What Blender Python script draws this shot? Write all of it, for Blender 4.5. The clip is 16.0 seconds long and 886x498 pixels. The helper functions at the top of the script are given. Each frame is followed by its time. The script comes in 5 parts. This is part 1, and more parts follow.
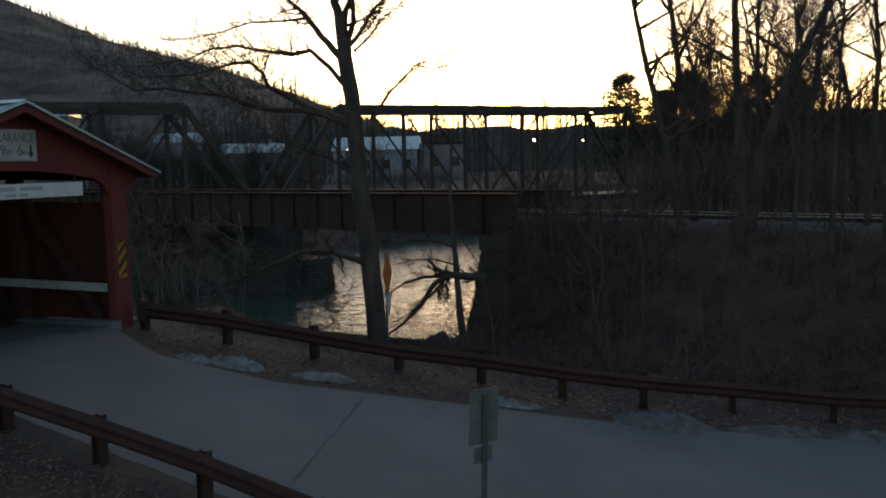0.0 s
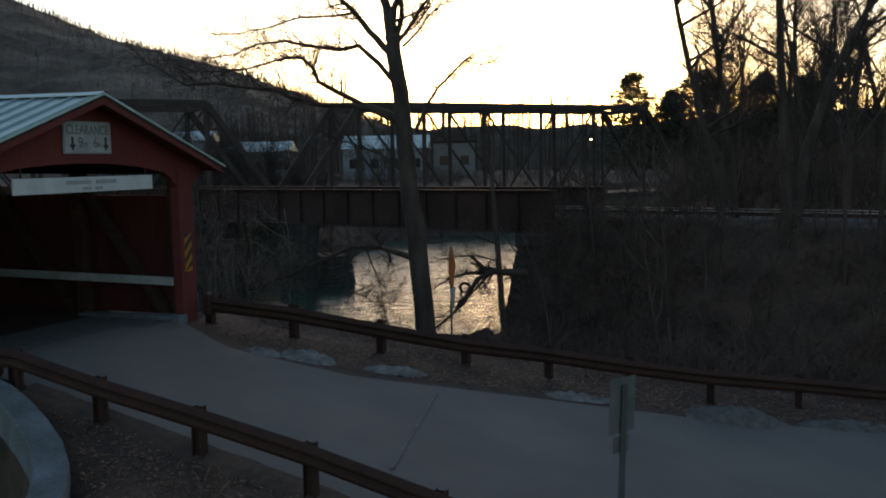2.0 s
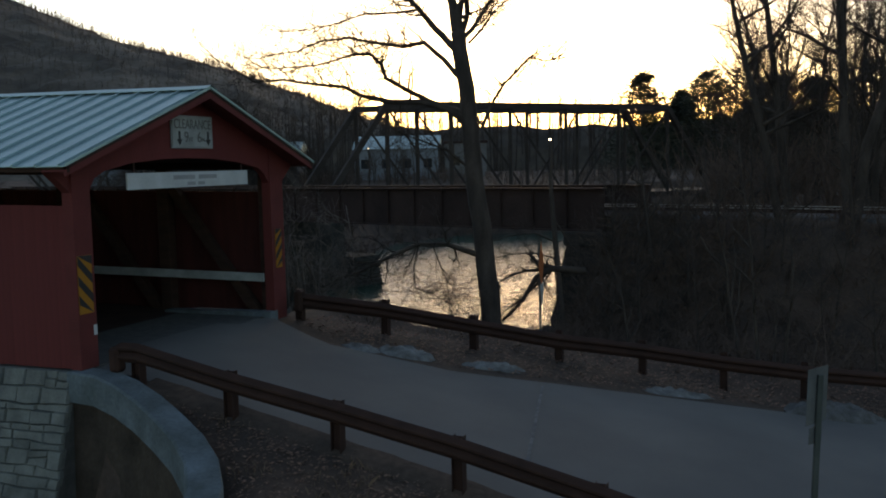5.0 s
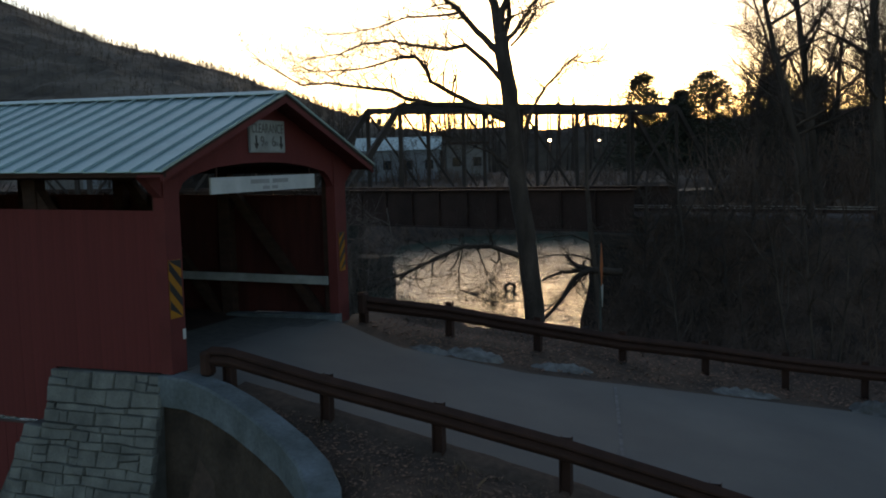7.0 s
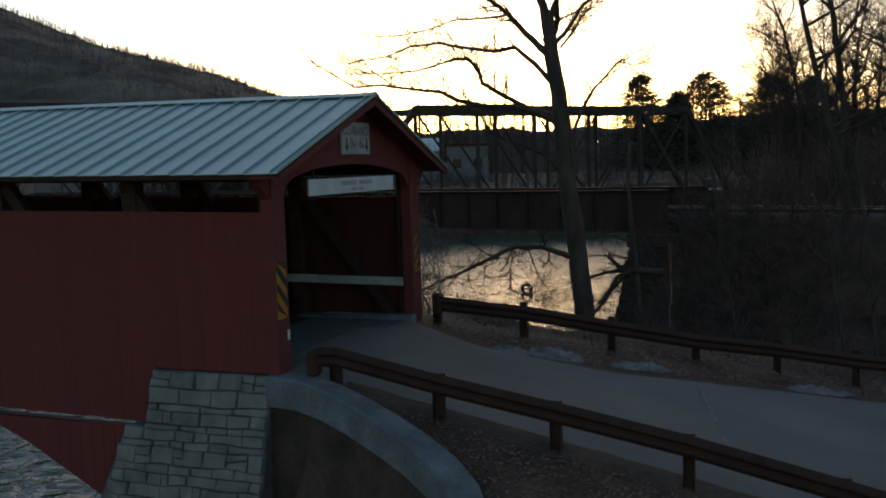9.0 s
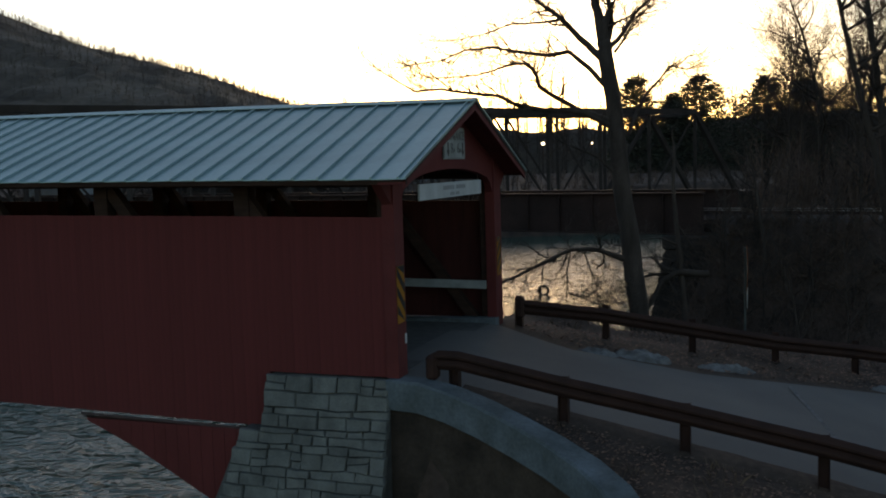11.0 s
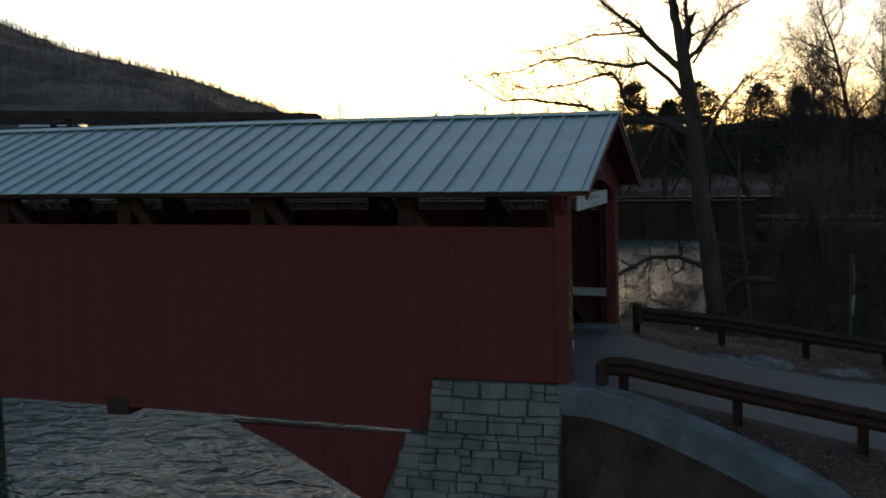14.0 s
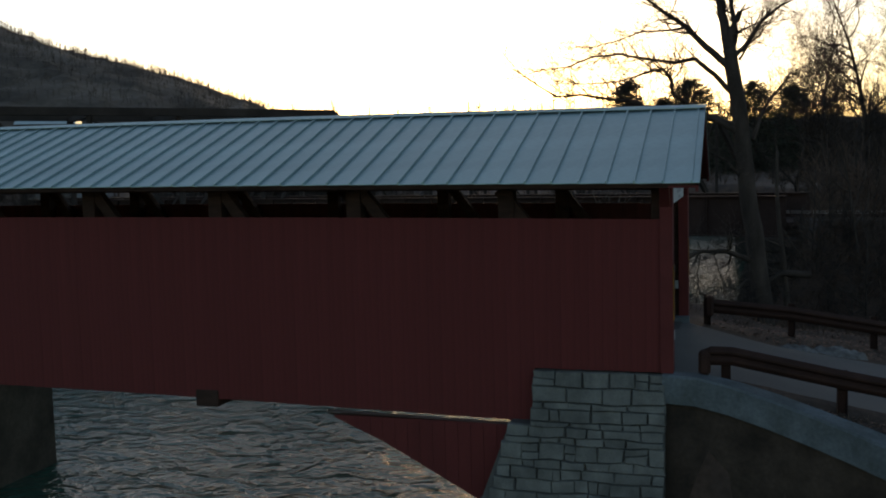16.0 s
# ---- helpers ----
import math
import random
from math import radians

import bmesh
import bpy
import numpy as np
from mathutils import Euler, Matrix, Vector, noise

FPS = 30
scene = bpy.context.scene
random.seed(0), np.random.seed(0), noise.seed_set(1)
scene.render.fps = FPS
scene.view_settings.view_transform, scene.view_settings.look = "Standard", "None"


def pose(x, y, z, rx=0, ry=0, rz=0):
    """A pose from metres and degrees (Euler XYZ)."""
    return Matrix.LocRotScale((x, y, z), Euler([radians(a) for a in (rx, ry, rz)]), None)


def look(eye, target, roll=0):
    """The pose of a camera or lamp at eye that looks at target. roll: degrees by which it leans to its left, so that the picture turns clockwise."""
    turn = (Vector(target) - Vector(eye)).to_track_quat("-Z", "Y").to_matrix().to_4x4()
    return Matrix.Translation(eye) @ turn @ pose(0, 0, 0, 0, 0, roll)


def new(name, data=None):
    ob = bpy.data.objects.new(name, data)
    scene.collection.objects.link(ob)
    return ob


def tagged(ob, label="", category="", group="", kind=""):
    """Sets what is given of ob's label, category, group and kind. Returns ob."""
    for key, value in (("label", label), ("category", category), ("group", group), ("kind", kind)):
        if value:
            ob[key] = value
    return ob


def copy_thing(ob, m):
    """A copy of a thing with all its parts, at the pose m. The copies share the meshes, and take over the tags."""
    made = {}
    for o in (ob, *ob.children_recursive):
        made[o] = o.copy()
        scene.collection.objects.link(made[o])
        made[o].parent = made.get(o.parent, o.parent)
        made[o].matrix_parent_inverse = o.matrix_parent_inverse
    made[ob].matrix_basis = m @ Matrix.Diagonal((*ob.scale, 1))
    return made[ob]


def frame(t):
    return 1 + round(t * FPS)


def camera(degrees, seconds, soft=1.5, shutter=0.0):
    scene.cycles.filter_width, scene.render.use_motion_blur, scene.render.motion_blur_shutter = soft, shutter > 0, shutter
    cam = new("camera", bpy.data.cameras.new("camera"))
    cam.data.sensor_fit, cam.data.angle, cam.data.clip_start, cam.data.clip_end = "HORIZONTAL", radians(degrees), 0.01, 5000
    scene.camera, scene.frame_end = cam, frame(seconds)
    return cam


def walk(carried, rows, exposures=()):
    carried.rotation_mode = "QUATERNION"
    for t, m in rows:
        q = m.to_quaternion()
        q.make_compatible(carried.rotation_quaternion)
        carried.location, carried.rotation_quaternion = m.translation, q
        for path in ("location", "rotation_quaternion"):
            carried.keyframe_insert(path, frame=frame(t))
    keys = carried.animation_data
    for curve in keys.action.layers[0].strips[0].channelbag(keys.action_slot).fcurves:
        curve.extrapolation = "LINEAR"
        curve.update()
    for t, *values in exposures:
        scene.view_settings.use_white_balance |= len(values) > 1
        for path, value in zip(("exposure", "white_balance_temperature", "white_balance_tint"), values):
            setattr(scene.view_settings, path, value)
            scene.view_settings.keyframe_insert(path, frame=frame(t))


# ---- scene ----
cam = camera(50.3, 16.0, soft=1.9)
PATH = [
    (0, (13.614, -10.271, 3.215), (12.878, -8.42, 3.032), -1.3),
    (0.5, (13.274, -10.395, 3.193), (12.537, -8.545, 3.01), -1.3),
    (1, (12.947, -10.526, 3.141), (12.209, -8.676, 2.959), -1.3),
    (1.5, (12.616, -10.656, 3.138), (11.88, -8.805, 2.954), -1.3),
    (2, (12.297, -10.771, 3.131), (11.562, -8.92, 2.947), -1.2),
    (2.5, (11.998, -10.871, 3.117), (11.264, -9.02, 2.933), -1.2),
    (3, (11.687, -10.97, 3.081), (10.952, -9.119, 2.897), -1.2),
    (3.5, (11.358, -11.099, 3.069), (10.626, -9.246, 2.886), -1.2),
    (4, (11.067, -11.188, 3.042), (10.333, -9.337, 2.861), -1.2),
    (6.5, (9.43, -11.886, 3.096), (8.71, -10.029, 2.914), -1.5),
    (7, (9.083, -12.047, 3.127), (8.369, -10.188, 2.947), -1.5),
    (7.5, (8.715, -12.207, 3.163), (8.005, -10.347, 2.979), -1.5),
    (8, (8.297, -12.397, 3.175), (7.594, -10.533, 2.992), -1.5),
    (8.5, (7.871, -12.601, 3.19), (7.175, -10.735, 3.008), -1.6),
    (9, (7.452, -12.811, 3.168), (6.761, -10.943, 2.991), -1.7),
    (11.5, (5.067, -13.888, 3.312), (4.415, -12.005, 3.138), -1.7),
    (12, (4.605, -14.112, 3.318), (3.96, -12.227, 3.148), -1.7),
    (12.5, (4.101, -14.338, 3.367), (3.467, -12.449, 3.198), -1.7),
    (13, (3.681, -14.566, 3.391), (3.051, -12.675, 3.226), -1.7),
    (13.5, (3.237, -14.794, 3.439), (2.611, -12.902, 3.274), -1.7),
    (14, (2.777, -15.007, 3.49), (2.159, -13.112, 3.323), -1.6),
    (14.5, (2.312, -15.211, 3.542), (1.702, -13.314, 3.371), -1.5),
    (15, (1.89, -15.405, 3.55), (1.287, -13.506, 3.378), -1.6),
    (15.5, (1.383, -15.603, 3.504), (0.792, -13.7, 3.332), -1.6),
    (16, (0.949, -15.79, 3.448), (0.363, -13.885, 3.277), -1.6),
]
walk(cam, [(t, look(eye, target, roll)) for t, eye, target, roll in PATH],
     exposures=((0.0, 2.05, 10100, 20), (7.0, 1.85, 9800, 19), (12.0, 1.65, 9900, 19), (16.0, 1.6, 9900, 19)))

# ---- world and light ----
SKY = bpy.data.worlds.new("dusk_sky")
scene.world = SKY
SKY.use_nodes = True
_n, _l = SKY.node_tree.nodes, SKY.node_tree.links
sky_tex = _n.new("ShaderNodeTexSky")
sky_tex.sky_type = "NISHITA"
sky_tex.sun_disc = False
SUN_AZ = radians(-16.0)      # degrees from +Y towards +X
sky_tex.sun_elevation = radians(3.8)
sky_tex.sun_rotation = SUN_AZ
sky_tex.altitude = 100
sky_tex.air_density = 0.8
sky_tex.dust_density = 0.85
sky_tex.ozone_density = 2.5
_n["Background"].inputs[1].default_value = 0.15
_l.new(sky_tex.outputs[0], _n["Background"].inputs[0])
sun = new("sun", bpy.data.lights.new("sun", "SUN"))
sun.data.energy, sun.data.angle, sun.data.color = 0.12, radians(12), (1.0, 0.80, 0.60)
sun.matrix_world = look((0, 0, 50), (-100 * math.sin(SUN_AZ), -100 * math.cos(SUN_AZ), 50 - 4))


# ---- materials ----
def mat(name, col, rough=0.8, metal=0.0, scale=4.0, vary=0.25, fine=40.0, bump=0.15, col2=None, stretch=(1, 1, 1), rnd=0.0, coords="Object", spec=0.25):
    m = bpy.data.materials.new(name)
    m.use_nodes = True
    n, l = m.node_tree.nodes, m.node_tree.links
    b = n["Principled BSDF"]
    tc, mp = n.new("ShaderNodeTexCoord"), n.new("ShaderNodeMapping")
    mp.inputs["Scale"].default_value = stretch
    l.new(tc.outputs[coords], mp.inputs[0])
    big, small = n.new("ShaderNodeTexNoise"), n.new("ShaderNodeTexNoise")
    big.inputs["Scale"].default_value, big.inputs["Detail"].default_value = scale, 5
    small.inputs["Scale"].default_value, small.inputs["Detail"].default_value = fine, 4
    l.new(mp.outputs[0], big.inputs[0]), l.new(mp.outputs[0], small.inputs[0])
    c2 = col2 or tuple(c * (1 - vary * 1.6) for c in col)
    ramp = n.new("ShaderNodeValToRGB")
    ramp.color_ramp.elements[0].position, ramp.color_ramp.elements[1].position = 0.32, 0.68
    ramp.color_ramp.elements[0].color, ramp.color_ramp.elements[1].color = (*c2, 1), (*col, 1)
    l.new(big.outputs[0], ramp.inputs[0])
    mix = n.new("ShaderNodeMix")
    mix.data_type, mix.blend_type = "RGBA", "MULTIPLY"
    mix.inputs[0].default_value = 1.0
    mr = n.new("ShaderNodeMapRange")
    mr.inputs["To Min"].default_value, mr.inputs["To Max"].default_value = 1 - vary, 1 + vary
    l.new(small.outputs[0], mr.inputs[0])
    l.new(ramp.outputs[0], mix.inputs[6]), l.new(mr.outputs[0], mix.inputs[7])
    out = mix.outputs[2]
    if rnd:
        oi, hsv, m2 = n.new("ShaderNodeObjectInfo"), n.new("ShaderNodeHueSaturation"), n.new("ShaderNodeMapRange")
        m2.inputs["To Min"].default_value, m2.inputs["To Max"].default_value = 1 - rnd, 1 + rnd
        l.new(oi.outputs["Random"], m2.inputs[0]), l.new(m2.outputs[0], hsv.inputs["Value"]), l.new(out, hsv.inputs["Color"])
        out = hsv.outputs[0]
    l.new(out, b.inputs["Base Color"])
    b.inputs["Roughness"].default_value, b.inputs["Metallic"].default_value = rough, metal
    b.inputs["Specular IOR Level"].default_value = spec
    if bump:
        bp = n.new("ShaderNodeBump")
        bp.inputs["Strength"].default_value, bp.inputs["Distance"].default_value = bump, 0.02
        l.new(small.outputs[0], bp.inputs["Height"]), l.new(bp.outputs[0], b.inputs["Normal"])
    return m


RED = mat("red_barn_paint", (0.134, 0.0235, 0.0215), 0.85, scale=0.8, vary=0.14, fine=14, stretch=(2, 2, 0.6), rnd=0.045, bump=0.2, coords="Object")
SHADEDRED = mat("red_boards_darkened_for_shade", (0.070, 0.016, 0.013), 0.9, scale=1, vary=0.25, fine=14, stretch=(6, 6, 0.6))
FADED = mat("faded_pinkish_paint", (0.085, 0.052, 0.049), 0.9, scale=3, vary=0.2, fine=30)
RED_TRIM = mat("red_trim_paint", (0.134, 0.025, 0.0225), 0.85, scale=2, vary=0.15, fine=30)
DARKWOOD = mat("old_dark_timber", (0.050, 0.024, 0.017), 0.9, scale=2, vary=0.3, fine=25, stretch=(1, 1, 4))
WHITE = mat("weathered_white_paint", (0.45, 0.47, 0.47), 0.7, scale=3, vary=0.12, fine=30, bump=0.05)
TIN = mat("galvanised_roof_metal", (0.255, 0.400, 0.405), 0.42, 0.75, scale=1.5, vary=0.10, fine=12, bump=0.03, rnd=0.05)
STONE = mat("pale_field_stone", (0.150, 0.155, 0.142), 0.92, scale=3, vary=0.28, fine=30, bump=0.6, rnd=0.14)
MORTAR = mat("grey_mortar", (0.092, 0.090, 0.084), 0.95, scale=6, vary=0.2, fine=60, bump=0.3)
CONCRETE = mat("weathered_concrete", (0.108, 0.136, 0.150), 0.92, scale=1.8, vary=0.36, fine=18, bump=0.5, col2=(0.062, 0.078, 0.078))
ASPHALT = mat("worn_asphalt", (0.125, 0.118, 0.110), 0.9, scale=0.45, vary=0.22, fine=60, bump=0.35, col2=(0.088, 0.085, 0.082))
RUST = mat("weathering_steel_rail", (0.042, 0.017, 0.012), 0.85, 0.0, scale=3, vary=0.25, fine=40, bump=0.1)
SOIL = mat("leaf_littered_soil", (0.090, 0.053, 0.038), 0.95, scale=0.9, vary=0.55, fine=9, bump=1.0, col2=(0.036, 0.026, 0.021))
BARK = mat("grey_brown_bark", (0.066, 0.048, 0.039), 0.95, scale=3, vary=0.35, fine=25, bump=0.6, stretch=(1, 1, 0.3))
BARK2 = mat("pale_branch_bark", (0.15, 0.118, 0.10), 0.9, scale=3, vary=0.3, fine=25, bump=0.3)
STEEL = mat("dark_rusty_steel", (0.048, 0.024, 0.019), 0.9, 0.0, scale=0.8, vary=0.3, fine=10, bump=0.1)
RAILTOP = mat("polished_rail_steel", (0.40, 0.37, 0.34), 0.4, 0.8, scale=2, vary=0.1, fine=10, bump=0)
PIERSTONE = mat("dark_pier_masonry", (0.085, 0.078, 0.066), 0.95, scale=0.8, vary=0.3, fine=6, bump=0.5)
WOODS = mat("far_bare_woods", (0.120, 0.092, 0.072), 0.95, scale=0.05, vary=0.45, fine=0.45, bump=0)
CREST = mat("hazy_hill_trees", (0.085, 0.066, 0.052), 0.95, scale=0.1, vary=0.3, fine=2, bump=0)
NEEDLES = mat("dark_conifer_needles", (0.05, 0.055, 0.04), 0.9, scale=0.5, vary=0.3, fine=4, bump=0)
GALV = mat("galvanised_sign_metal", (0.30, 0.31, 0.32), 0.6, 0.4, scale=4, vary=0.12, fine=30, bump=0.02)
TWIGS = mat("reddish_brown_twigs", (0.12, 0.074, 0.055), 0.9, scale=2, vary=0.3, fine=20, bump=0)
FADEDBLACK = mat("faded_black_lettering", (0.12, 0.115, 0.11), 0.8, scale=6, vary=0.2, fine=30, bump=0)
POSTGREEN = mat("dull_dark_green_steel", (0.050, 0.060, 0.055), 0.7, 0.0, scale=4, vary=0.2, fine=30)
DULLWHITE = mat("dulled_white_sheeting", (0.30, 0.32, 0.31), 0.75, scale=3, vary=0.2, fine=25, bump=0.05)
PANELBACK = mat("dull_sign_back", (0.102, 0.108, 0.108), 0.7, 0.2, scale=4, vary=0.2, fine=30)
YELLOW = mat("yellow_sheeting", (0.34, 0.125, 0.012), 0.7, scale=5, vary=0.08, fine=40, bump=0)
ORANGE = mat("orange_sheeting", (0.36, 0.085, 0.022), 0.7, scale=5, vary=0.08, fine=40, bump=0)
BLACK = mat("black_sheeting", (0.02, 0.02, 0.02), 0.5, scale=5, vary=0.1, fine=40, bump=0)
SNOW = mat("dirty_old_snow", (0.17, 0.168, 0.168), 0.9, scale=4.5, vary=0.3, fine=40, bump=0.6, col2=(0.07, 0.065, 0.06))
HOUSEWALL = mat("pale_building_cladding", (0.15, 0.165, 0.18), 0.85, scale=0.3, vary=0.12, fine=3, bump=0)
DARKWALL = mat("dark_mottled_masonry", (0.062, 0.044, 0.033), 0.95, scale=1.5, vary=0.4, fine=14, bump=0.8)
GLASS = mat("dark_window_glass", (0.02, 0.022, 0.025), 0.1, scale=1, vary=0.1, fine=5, bump=0)


def water_material():
    m = bpy.data.materials.new("river_water")
    m.use_nodes = True
    n, l = m.node_tree.nodes, m.node_tree.links
    b = n["Principled BSDF"]
    b.inputs["Base Color"].default_value = (0.014, 0.075, 0.055, 1)
    b.inputs["Roughness"].default_value, b.inputs["IOR"].default_value = 0.05, 1.33
    b.inputs["Specular IOR Level"].default_value = 0.8
    tc, mp = n.new("ShaderNodeTexCoord"), n.new("ShaderNodeMapping")
    mp.inputs["Scale"].default_value = (0.7, 1.0, 1.0)
    mp.inputs["Rotation"].default_value = (0, 0, radians(-20))
    a, c = n.new("ShaderNodeTexNoise"), n.new("ShaderNodeTexNoise")
    a.inputs["Scale"].default_value, a.inputs["Detail"].default_value, a.inputs["Distortion"].default_value = 1.1, 3, 0.8
    c.inputs["Scale"].default_value, c.inputs["Detail"].default_value = 5.0, 3
    l.new(tc.outputs["Object"], mp.inputs[0]), l.new(mp.outputs[0], a.inputs[0]), l.new(mp.outputs[0], c.inputs[0])
    mul, add = n.new("ShaderNodeMath"), n.new("ShaderNodeMath")
    mul.operation, add.operation = "MULTIPLY", "ADD"
    mul.inputs[1].default_value = 0.2
    l.new(c.outputs[0], mul.inputs[0]), l.new(a.outputs[0], add.inputs[0]), l.new(mul.outputs[0], add.inputs[1])
    # swirling current by the bridge, smoother upstream
    sep, mr = n.new("ShaderNodeSeparateXYZ"), n.new("ShaderNodeMapRange")
    l.new(tc.outputs["Object"], sep.inputs[0]), l.new(sep.outputs[1], mr.inputs[0])
    mr.inputs["From Min"].default_value, mr.inputs["From Max"].default_value = 16.0, 34.0
    mr.inputs["To Min"].default_value, mr.inputs["To Max"].default_value = 0.30, 0.14
    bp = n.new("ShaderNodeBump")
    bp.inputs["Strength"].default_value = 1.0
    l.new(mr.outputs[0], bp.inputs["Distance"])
    l.new(add.outputs[0], bp.inputs["Height"]), l.new(bp.outputs[0], b.inputs["Normal"])
    return m


WATER = water_material()


# ---- building helpers ----
def mesh_of(bm, name, material):
    me = bpy.data.meshes.new(name)
    bm.to_mesh(me)
    bm.free()
    me.materials.append(material)
    return me


def part(name, bm, material, parent=None, label="", smooth=False):
    me = bm if isinstance(bm, bpy.types.Mesh) else mesh_of(bm, name, material)
    if smooth:
        for p in me.polygons:
            p.use_smooth = True
    ob = new(name, me)
    ob.parent = parent
    if label:
        tagged(ob, label)
    return ob


def thing(name, label, category, at=(0, 0, 0), group="", kind=""):
    ob = new(name)
    ob.location = at
    return tagged(ob, label, category, group, kind)


def add_box(bm, lo, hi, bevel=0.0, m=None):
    c = [(a + b) / 2 for a, b in zip(lo, hi)]
    s = [abs(b - a) for a, b in zip(lo, hi)]
    mm = Matrix.Translation(c) @ Matrix.Diagonal((*s, 1))
    vs = bmesh.ops.create_cube(bm, size=1, matrix=(m @ mm) if m else mm)["verts"]
    if bevel:
        es = list({e for v in vs for e in v.link_edges})
        bmesh.ops.bevel(bm, geom=es, offset=bevel, segments=1, affect="EDGES", clamp_overlap=True)
    return bm


def box(lo, hi, bevel=0.0):
    return add_box(bmesh.new(), lo, hi, bevel)


def prism(bm, poly, axis, a, b):
    """A polygon in the two other axes, pushed from a to b along axis."""
    def p3(u, v, w):
        return {"x": (w, u, v), "y": (u, w, v), "z": (u, v, w)}[axis]
    va, vb = [bm.verts.new(p3(u, v, a)) for u, v in poly], [bm.verts.new(p3(u, v, b)) for u, v in poly]
    bm.faces.new(va), bm.faces.new(list(reversed(vb)))
    for i in range(len(poly)):
        j = (i + 1) % len(poly)
        bm.faces.new((va[j], va[i], vb[i], vb[j]))
    bmesh.ops.recalc_face_normals(bm, faces=bm.faces)
    return bm


def beam(bm, p, q, w, h):
    """A squared bar from p to q."""
    p, q = Vector(p), Vector(q)
    m = Matrix.Translation((p + q) / 2) @ (q - p).to_track_quat("X", "Z").to_matrix().to_4x4()
    L = (q - p).length
    return add_box(bm, (-L / 2, -w / 2, -h / 2), (L / 2, w / 2, h / 2), 0, m)


class Tubes:
    """Collects tapered tubes into one mesh."""
    def __init__(self):
        self.v, self.f = [], []

    def tube(self, pts, radii, sides=6):
        pts = [Vector(p) for p in pts]
        base = len(self.v)
        n = len(pts)
        for i, p in enumerate(pts):
            d = (pts[min(i + 1, n - 1)] - pts[max(i - 1, 0)]).normalized()
            a = d.orthogonal().normalized() if abs(d.z) > 0.9 else d.cross(Vector((0, 0, 1))).normalized()
            b = d.cross(a)
            for k in range(sides):
                t = 2 * math.pi * k / sides
                self.v.append(p + (a * math.cos(t) + b * math.sin(t)) * radii[i])
        for i in range(n - 1):
            for k in range(sides):
                k2 = (k + 1) % sides
                self.f.append((base + i * sides + k, base + i * sides + k2, base + (i + 1) * sides + k2, base + (i + 1) * sides + k))
        self.f.append(tuple(base + (n - 1) * sides + k for k in range(sides)))

    def mesh(self, name, material):
        me = bpy.data.meshes.new(name)
        me.from_pydata([tuple(v) for v in self.v], [], self.f)
        for p in me.polygons:
            p.use_smooth = True
        me.materials.append(material)
        return me


def lerp_table(x, table):
    if x <= table[0][0]:
        return table[0][1]
    for (x0, y0), (x1, y1) in zip(table, table[1:]):
        if x <= x1:
            return y0 + (y1 - y0) * (x - x0) / (x1 - x0)
    return table[-1][1]


def smoothstep(a, b, x):
    t = min(1, max(0, (x - a) / (b - a)))
    return t * t * (3 - 2 * t)


# ---- ground ----
WATER_Z = -5.0


def road_z(x):
    return lerp_table(x, [(-2, -0.06), (0, -0.06), (3, -0.6), (6.2, -1.18), (10.4, -1.97), (15, -2.7), (24, -3.4), (60, -4.0)])


def near_edge(x):
    return lerp_table(x, [(0, 0.25), (1, 0.3), (6.2, -0.1), (12, -0.8), (24, -2.5), (60, -9)])


def far_edge(x):
    return lerp_table(x, [(0, 5.3), (1.7, 4.45), (4.3, 4.75), (7.2, 6.2), (10.4, 7.8), (15, 10.5), (24, 15), (60, 30)])


def rail_y(x):
    return 27.2 - 0.323 * x


def right_bank(y):
    return lerp_table(y, [(-60, -12), (-14, -5.5), (-4, -3.4), (6, -3.7), (9, -3.4), (12, -2.2), (16, -0.6), (26, 1.2), (45, 3), (65, 5), (90, 8), (100, 0)])


def left_bank(y):
    return lerp_table(y, [(-60, -62), (0, -56), (30, -45), (40, -36), (48, -28), (60, -25.5), (75, -28.5), (88, -25), (100, -2)])


def wing_y(x):
    return lerp_table(x, [(-0.12, -0.12), (1.0, -0.32), (1.6, -0.58), (2.2, -0.92), (2.8, -1.31), (3.35, -1.82), (3.8, -2.4), (4.0, -2.75)])


